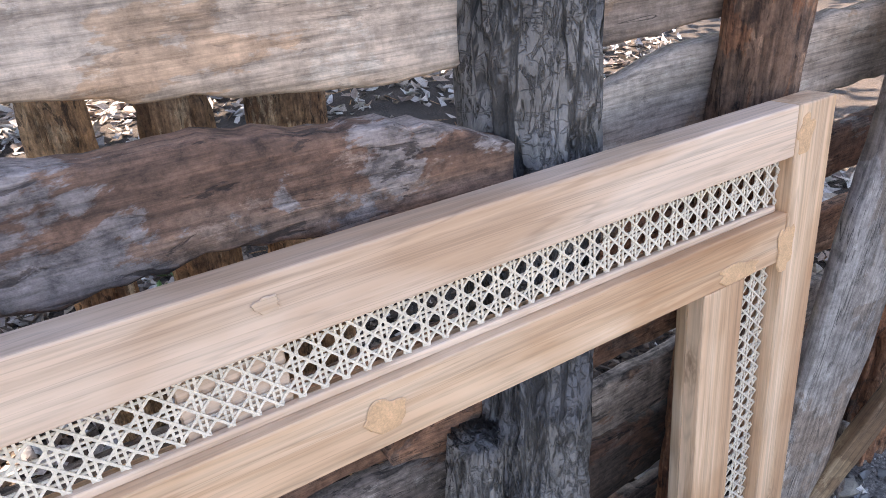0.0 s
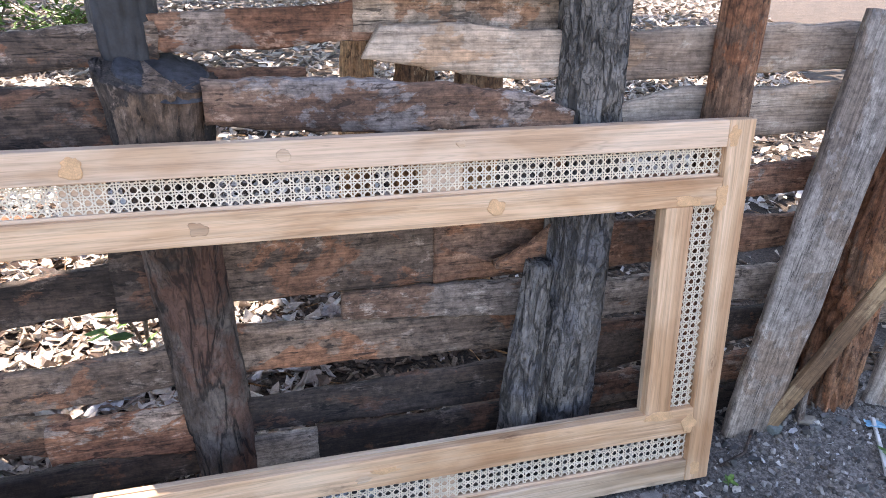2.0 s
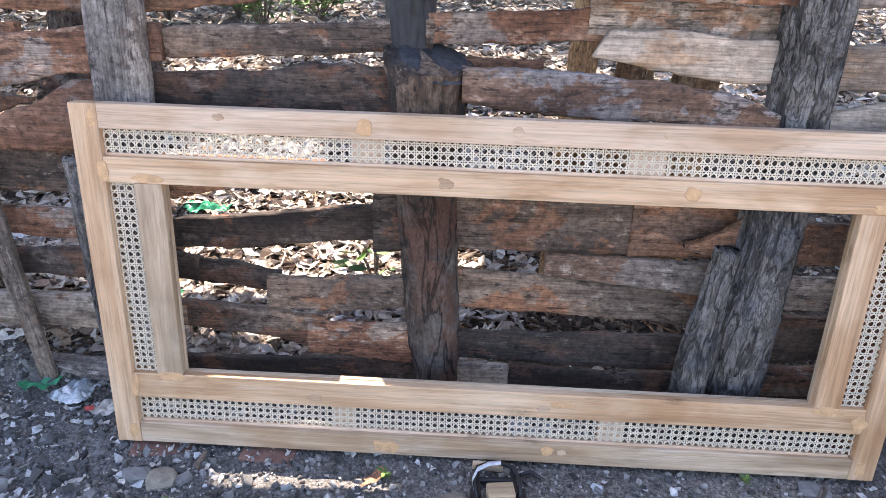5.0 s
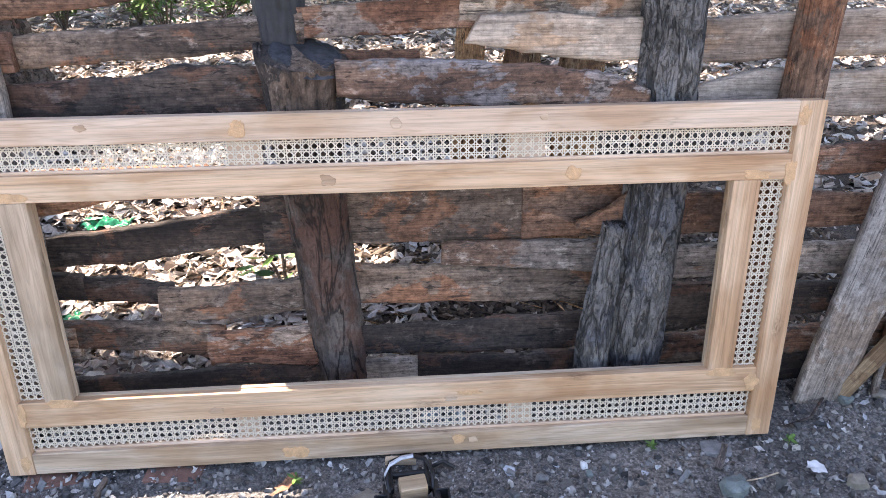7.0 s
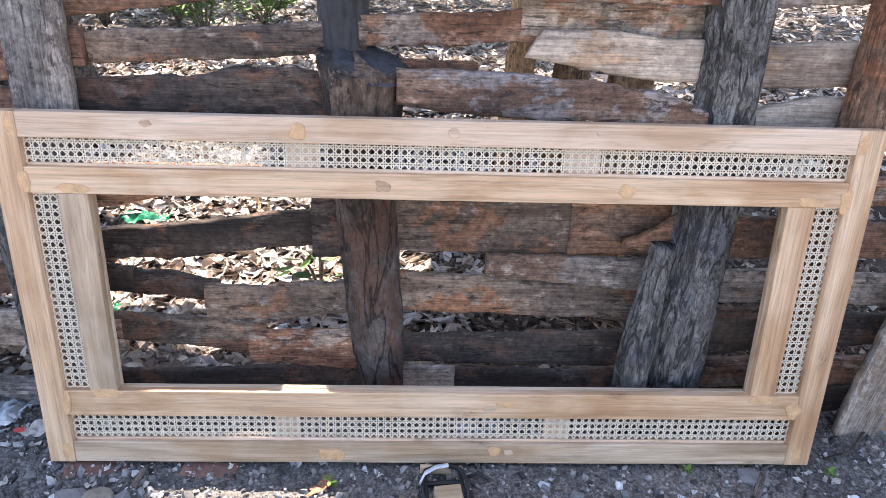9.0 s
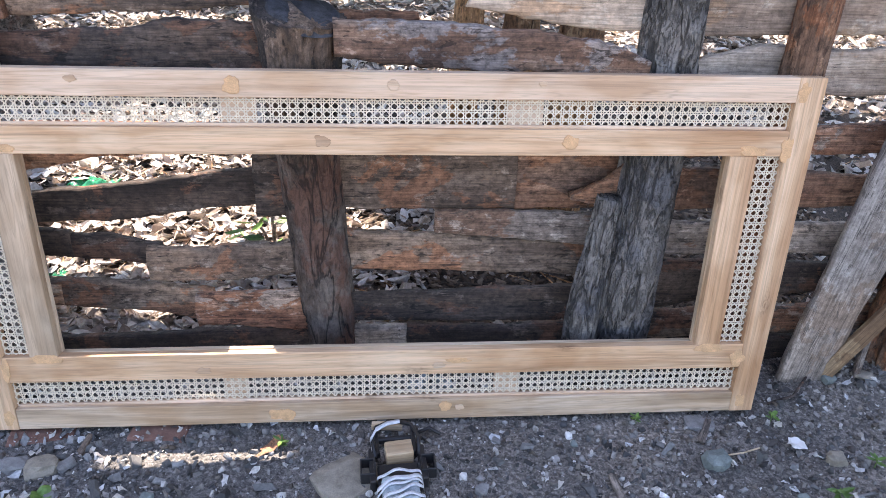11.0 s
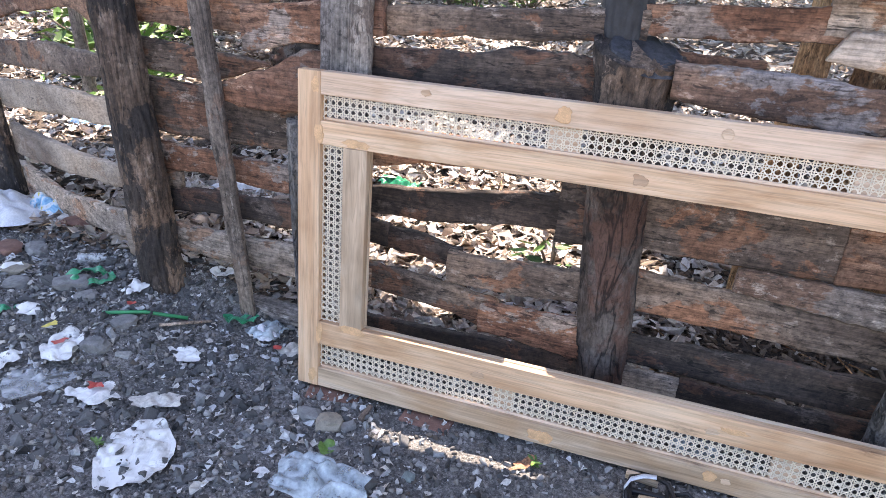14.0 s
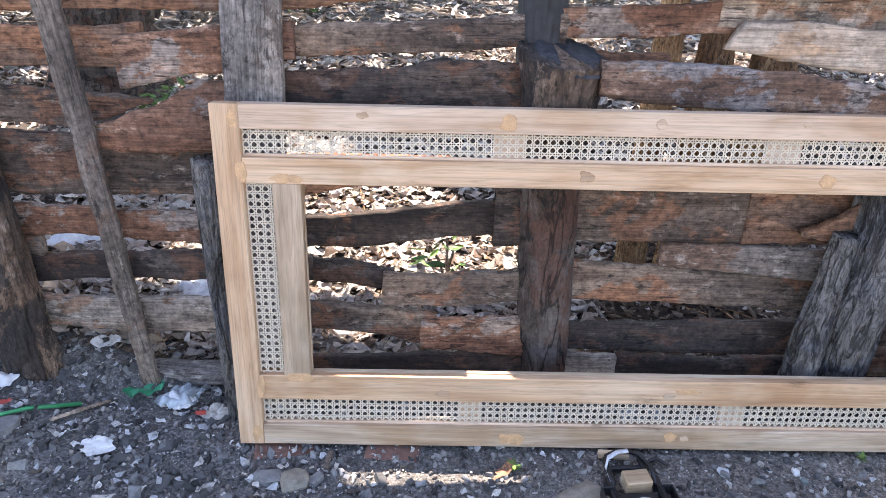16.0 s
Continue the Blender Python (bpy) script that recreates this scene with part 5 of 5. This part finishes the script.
for row in (
    ("paper_sheet", "large crumpled dirty white paper sheet", "paper", -0.925, -0.32, 0.12, 0.17, 0.013, WHITE_PAPER, 30, 1, 0.2),
    ("plastic_bag", "crumpled clear bluish plastic bag", "plastic bag", -0.56, -0.25, 0.16, 0.11, 0.035, BLUISH_FILM, 5, 2, 0.25),
    ("plastic_bag", "clear plastic bag lying flat", "plastic bag", -1.236, -0.245, 0.12, 0.10, 0.010, CLEAR_FILM, 30, 3, 0.2),
    ("plastic_bag", "scrunched bluish-white plastic bag", "plastic bag", -0.92, 0.14, 0.08, 0.07, 0.035, BLUISH_FILM, 10, 4, 0.2),
    ("plastic_ball", "scrunched white plastic film", "plastic film", -0.91, 0.125, 0.05, 0.045, 0.032, WHITE_BAG, 10, 41, 0.2),
    ("white_cloth_bag", "large rumpled white plastic sack", "sack", -1.97, 0.29, 0.26, 0.17, 0.085, WHITE_BAG, 15, 5, 0.3),
    ("printed_bag", "crumpled blue and white printed packet", "packet", -1.86, 0.40, 0.16, 0.11, 0.05, PRINT_FILM, -20, 6, 0.3),
    ("wrapper", "green snack wrapper torn open in a ring", "wrapper", -1.40, 0.085, 0.105, 0.07, 0.022, GREEN_FILM, 28, 7, 0.1),
    ("wrapper", "folded green packet with a white label", "wrapper", -1.0, 0.15, 0.07, 0.05, 0.02, GREEN_FILM, 35, 8, 0.12),
    ("wrapper", "narrow green plastic wrapper", "wrapper", -1.51, -0.14, 0.13, 0.022, 0.02, GREEN_FILM, 58, 9, 0.1),
    ("wrapper", "small bright green wrapper", "wrapper", -0.595, -0.165, 0.028, 0.032, 0.012, LEAF, 10, 10, 0.15),
    ("paper_wad", "torn white paper with red print", "paper", -1.255, -0.155, 0.07, 0.095, 0.017, WHITE_PAPER, 40, 11, 0.35),
    ("paper_wad", "torn white paper with red print", "paper", -1.104, -0.222, 0.10, 0.06, 0.013, WHITE_PAPER, 20, 12, 0.4),
    ("paper_wad", "flattened cream carton scrap", "paper", -0.985, -0.18, 0.10, 0.048, 0.012, SCRAPS, 22, 13, 0.35),
    ("paper_wad", "small wad of white paper", "paper", -1.025, -0.03, 0.055, 0.042, 0.014, WHITE_PAPER, 0, 14, 0.25),
    ("paper_wad", "small wad of greyish paper", "paper", -1.34, -0.225, 0.06, 0.06, 0.016, WHITE_PAPER, 60, 15, 0.35),
    ("paper_wad", "small wad of white paper", "paper", -1.415, -0.085, 0.05, 0.04, 0.014, WHITE_PAPER, 30, 16, 0.3),
    ("paper_wad", "small wad of white paper", "paper", -1.27, 0.09, 0.06, 0.045, 0.016, WHITE_PAPER, 70, 17, 0.35),
    ("paper_wad", "small wad of white paper", "paper", -1.12, 0.24, 0.05, 0.035, 0.014, WHITE_PAPER, 10, 18, 0.35),
    ("paper_wad", "cream card scrap by the fence", "paper", -1.08, 0.27, 0.05, 0.022, 0.012, SCRAPS, 10, 19, 0.1),
    ("paper_wad", "small wad of white paper", "paper", -1.62, 0.05, 0.05, 0.045, 0.014, WHITE_PAPER, 10, 20, 0.35),
    ("paper_wad", "torn pale paper beside a frame", "paper", -0.83, 0.10, 0.05, 0.045, 0.014, SCRAPS, 0, 21, 0.35),
    ("paper_wad", "broken white shard on dark earth", "shard", 0.80, -0.10, 0.032, 0.028, 0.014, WHITE_PAPER, 30, 22, 0.35),
    ("plastic_bag", "white plastic bag behind the fence", "plastic bag", -0.40, 0.51, 0.11, 0.06, 0.03, WHITE_BAG, 0, 23, 0.3),
    ("plastic_bag", "bluish white plastic behind the fence", "plastic bag", -1.02, 0.60, 0.17, 0.11, 0.05, WHITE_BAG, 0, 24, 0.3),
    ("plastic_bag", "white plastic film behind the fence", "plastic bag", -1.48, 0.84, 0.17, 0.10, 0.05, WHITE_BAG, 0, 34, 0.3),
    ("plastic_bag", "white plastic behind the planks", "plastic bag", 0.88, 0.27, 0.10, 0.07, 0.14, WHITE_BAG, 0, 25, 0.3),
    ("wrapper", "turquoise plastic scrap in leaf litter", "wrapper", -1.03, 1.26, 0.15, 0.09, 0.03, GREEN_FILM, 0, 26, 0.3),
    ("wrapper", "green wrapper in leaf litter", "wrapper", -0.88, 0.60, 0.06, 0.05, 0.025, GREEN_FILM, 0, 27, 0.3),
    ("printed_bag", "blue and white wrappers in leaf litter", "packet", -2.68, 1.40, 0.22, 0.12, 0.05, PRINT_FILM, 0, 28, 0.35),
    ("plastic_scrap", "blue plastic scrap on earth", "plastic", 1.16, 0.02, 0.04, 0.03, 0.012, BLUE_FILM, 0, 29, 0.3),
    ("dry_leaf", "curled brown dry leaf on earth", "leaf", -0.222, -0.06, 0.05, 0.016, 0.012, ORANGE_WOOD, 40, 30, 0.3),
    ("plastic_saucer", "round pale turquoise plastic lid behind the frame", "lid", 0.09, 0.10, 0.08, 0.08, 0.012, BLUISH_FILM, 0, 31, 0.02)):
    crumpled(*row[:9], turn=row[9], seed=row[10], torn=row[11], hollow=0.5 if "torn open" in row[1] else 0.0)
for x, y, s, t, mat in ((-1.26, -0.15, 0.028, 30, RED_INK), (-1.11, -0.212, 0.03, 15, RED_INK), (-0.86, 0.085, 0.02, 0, RED_INK), (-1.22, 0.03, 0.025, 0, RED_INK), (-1.32, -0.117, 0.028, 50, YELLOW_INK)):
    crumpled("print_scrap", "torn scrap of red or yellow printed wrapper", "wrapper", x, y, s, s * 0.55, 0.006, mat, t, x * 9, 0.4, lift=0.011)


def bottle(x, y, turn):
    bm = bmesh.new()
    prof = ((0, 0), (0.024, 0.0), (0.026, 0.006), (0.025, 0.05), (0.023, 0.055), (0.026, 0.06), (0.026, 0.1), (0.012, 0.125), (0.011, 0.14), (0, 0.14))
    sides, loops = 20, []
    for r, z in prof:
        loops.append([bm.verts.new((r * math.cos(6.2832 * k / sides), r * math.sin(6.2832 * k / sides), z)) for k in range(sides)])
    for p, q in zip(loops, loops[1:]):
        for k in range(sides):
            bm.faces.new((p[k], p[(k + 1) % sides], q[(k + 1) % sides], q[k]))
    ob = part("plastic_bottle", bm, CLEAR_FILM, None, "", pose(x, y, ground_height(x, y) + 0.012, 0, 90, turn) @ Matrix.Scale(0.52, 4), True)
    tagged(ob, "clear empty plastic bottle lying on charcoal earth", "bottle")


bottle(-1.50, 0.15, 25)


def weed(x, y, s, seed):
    r = random.Random(seed)
    bm = bmesh.new()
    tube(bm, [(0, 0, -0.005), (0.002, 0, s * 0.6), (0, 0.003, s)], s * 0.04, 5)
    root = empty("weed", pose(x, y, ground_height(x, y)), "tiny green seedling growing in bare earth", "plant", "seedlings in the yard")
    part("stem", bm, LEAF, root)
    t, verts, fs = np.array(LEAF_SHAPE), [], []
    for i in range(7):
        rot = np.array(Euler((0, r.uniform(-0.5, 0.1), r.uniform(0, 6.28))).to_matrix())
        verts.append((t + (1, 0, 0)) * (s * 0.45, s * 0.6, s * 0.4) @ rot.T + (0, 0, s * r.uniform(0.5, 1)))
        fs += [[k + i * len(t) for k in f] for f in LEAF_FACES]
    raw("foliage", np.concatenate(verts), fs, LEAF).parent = root


for i, (x, y, s) in enumerate(((1.12, -0.06, 0.03), (1.17, -0.03, 0.035), (1.09, -0.11, 0.03), (0.80, -0.235, 0.03), (0.78, -0.03, 0.022), (-0.205, -0.055, 0.02), (0.92, -0.16, 0.022), (0.5, -0.02, 0.018), (1.2, 0.0, 0.03), (-1.0, -0.33, 0.02))):
    weed(x, y, s, i)


# ---- pedal with straps ----
def pedal(x, y, turn):
    root = empty("bicycle_pedal", pose(x, y, ground_height(x, y), 0, 0, turn), "old black pedal bound with white straps and a wooden block", "pedal")
    part("body", box(0.075, 0.075, 0.022, 0.004, 2, at=(0, -0.055, 0.014)), BLACK_PLASTIC, root)
    for s in (-1, 1):
        bm = box(0.012, 0.085, 0.026, 0.003, 2, at=(s * 0.046, -0.02, 0.016))
        box(0.008, 0.07, 0.014, 0.002, 1, bm, (s * 0.035, 0.045, 0.018))
        part("side_plate", bm, BLACK_PLASTIC, root)
        bm = tube(bmesh.new(), [(s * 0.04, 0.0, 0.025), (s * 0.044, 0.04, 0.03), (s * 0.034, 0.075, 0.03), (s * 0.01, 0.088, 0.028)], 0.004, 8)
        part("toe_clip", bm, BLACK_PLASTIC, root, "bent dark toe loop", None, True)
    part("crossbar", box(0.08, 0.01, 0.012, 0.002, 1, at=(0, 0.055, 0.014)), BLACK_PLASTIC, root)
    part("wooden_block", box(0.05, 0.035, 0.03, 0.002, 1), SAWN, root, "small sawn wooden block", pose(0.004, 0.005, 0.028, 3, 0, 4))
    part("wooden_shim", box(0.06, 0.014, 0.012, 0.001, 1), SAWN, root, "pale wooden shim", pose(-0.012, 0.092, 0.016, 0, 0, -8))
    for s in (-1, 1):
        bm = bmesh.new()
        for a, b2, c, d in ((0.0, 0.018, 0.026, 0.003), (0.0, -0.018, 0.026, 0.003)):
            box(c, d, 0.024, 0.001, 1, bm, (s * 0.055 + a, b2 - 0.028, 0.022))
        for e in (-1, 1):
            box(0.003, 0.036, 0.024, 0.001, 1, bm, (s * 0.055 + e * 0.012, -0.028, 0.022))
        part("socket", bm, BLACK_PLASTIC, root)
    part("plastic_wrap", box(0.066, 0.06, 0.026, 0.010, 3, at=(0, -0.085, 0.026)), BLUISH_FILM, root, "clear bluish plastic wrap")

    def ribbon(line, wide):
        bm = bmesh.new()
        prev = None
        for x, yy, z in line:
            q = [bm.verts.new((x, yy + o, z + h)) for o, h in ((-wide / 2, 0), (wide / 2, 0), (wide / 2, 0.0015), (-wide / 2, 0.0015))]
            if prev:
                for k in range(4):
                    bm.faces.new((prev[k], prev[(k + 1) % 4], q[(k + 1) % 4], q[k]))
            prev = q
        bmesh.ops.recalc_face_normals(bm, faces=bm.faces)
        part("strap", bm, STRAP, root, "white binding strap", None, True)

    for i, (yy, slope, wide) in enumerate(((-0.055, 0.004, 0.006), (-0.072, 0.012, 0.009), (-0.082, 0.014, 0.005), (-0.098, 0.024, 0.006), (-0.112, 0.012, 0.006))):
        ribbon([(-0.042 * math.cos(math.pi * k / 24), yy + slope * (k / 12 - 1) + 0.003 * math.sin(k * 0.7 + i), 0.004 + 0.04 * math.sin(math.pi * k / 24) ** 0.5) for k in range(25)], wide)
    ribbon([(-0.045, 0.01, 0.028), (-0.047, 0.035, 0.034), (-0.035, 0.06, 0.037), (-0.012, 0.076, 0.036), (0.012, 0.082, 0.034)], 0.011)
    bm = tube(bmesh.new(), [(0.045, 0.07, 0.012), (0.07, 0.078, 0.016), (0.09, 0.062, 0.012)], 0.004, 7)
    part("spindle", bm, BLACK_PLASTIC, root, "", None, True)


pedal(0.015, -0.115, 4)


# ---- unseen leaf canopy, added overhead to shade the yard ----
def crown():
    t = np.array(LEAF_SHAPE)
    r = random.Random(11)
    verts, fs, n = [], [], 0
    # ground ellipses left without leaves above, to shape the sun patches
    lit = ((-0.6, 0.88, 0.62, 0.3), (-0.75, 1.38, 0.5, 0.28), (-0.45, -0.02, 0.3, 0.09), (-0.75, 0.62, 0.2, 0.07), (-1.15, 0.62, 0.16, 0.1), (-1.36, 0.46, 0.1, 0.05), (-0.62, 0.38, 0.14, 0.05), (-0.1, 4.9, 0.5, 0.25), (-1.7, 4.8, 0.7, 0.3), (3.2, 2.0, 0.6, 0.3), (2.25, 1.3, 0.3, 0.12), (3.6, 4.35, 0.6, 0.4), (1.9, 4.4, 0.35, 0.3), (-1.1, 1.95, 0.38, 0.4), (-2.6, 1.6, 0.6, 0.5), (0.75, 2.0, 0.25, 0.1), (-0.45, 0.45, 0.2, 0.05),
           (-0.34, -0.1, 0.2, 0.06), (-1.0, -0.18, 0.05, 0.035), (-0.62, -0.27, 0.03, 0.02), (-3.2, 2.0, 0.9, 0.8))
    for i in range(56000):
        z = r.uniform(2.7, 3.7)
        gx, gy = (r.uniform(-9, 9), r.uniform(-2.4, 17)) if i % 2 else (r.uniform(-2.6, 2.2), r.uniform(-1.4, 2.7))
        if gy > (2.7 if gx > -0.2 else 2.5) and noise.noise(Vector((gx * 1.1, gy * 1.1, 4.2))) > 0.22 and r.random() < 0.97:
            continue
        if gy < -1.0 + 0.25 * noise.noise(Vector((gx * 2, 3.0, 1.0))):
            continue
        if any(((gx - a) / c) ** 2 + ((gy - b) / d) ** 2 < 1.1 for a, b, c, d in lit):
            continue
        if ((gx + 0.4) / 9.0) ** 2 + ((gy - 7.2) / 9.4) ** 2 > 1 + 0.5 * noise.noise(Vector((gx, gy, 9.0))):
            continue
        x, y = gx + TO_SUN.x / TO_SUN.z * z, gy + TO_SUN.y / TO_SUN.z * z
        s = r.uniform(0.06, 0.11) * (1.0 if gy < 3 else 1.6)
        rot = np.array(Euler((r.uniform(-0.6, 0.6), r.uniform(-0.6, 0.6), r.uniform(0, 6.28))).to_matrix())
        verts.append((t * (s, s * 1.5, s)) @ rot.T + (x, y, z))
        fs += [[k + n * len(t) for k in f] for f in LEAF_FACES]
        n += 1
    ob = raw("tree_crown", np.concatenate(verts), fs, CANOPY)
    tagged(ob, "unseen leafy canopy added overhead to shade the yard", "tree crown", kind="stuff")


crown()
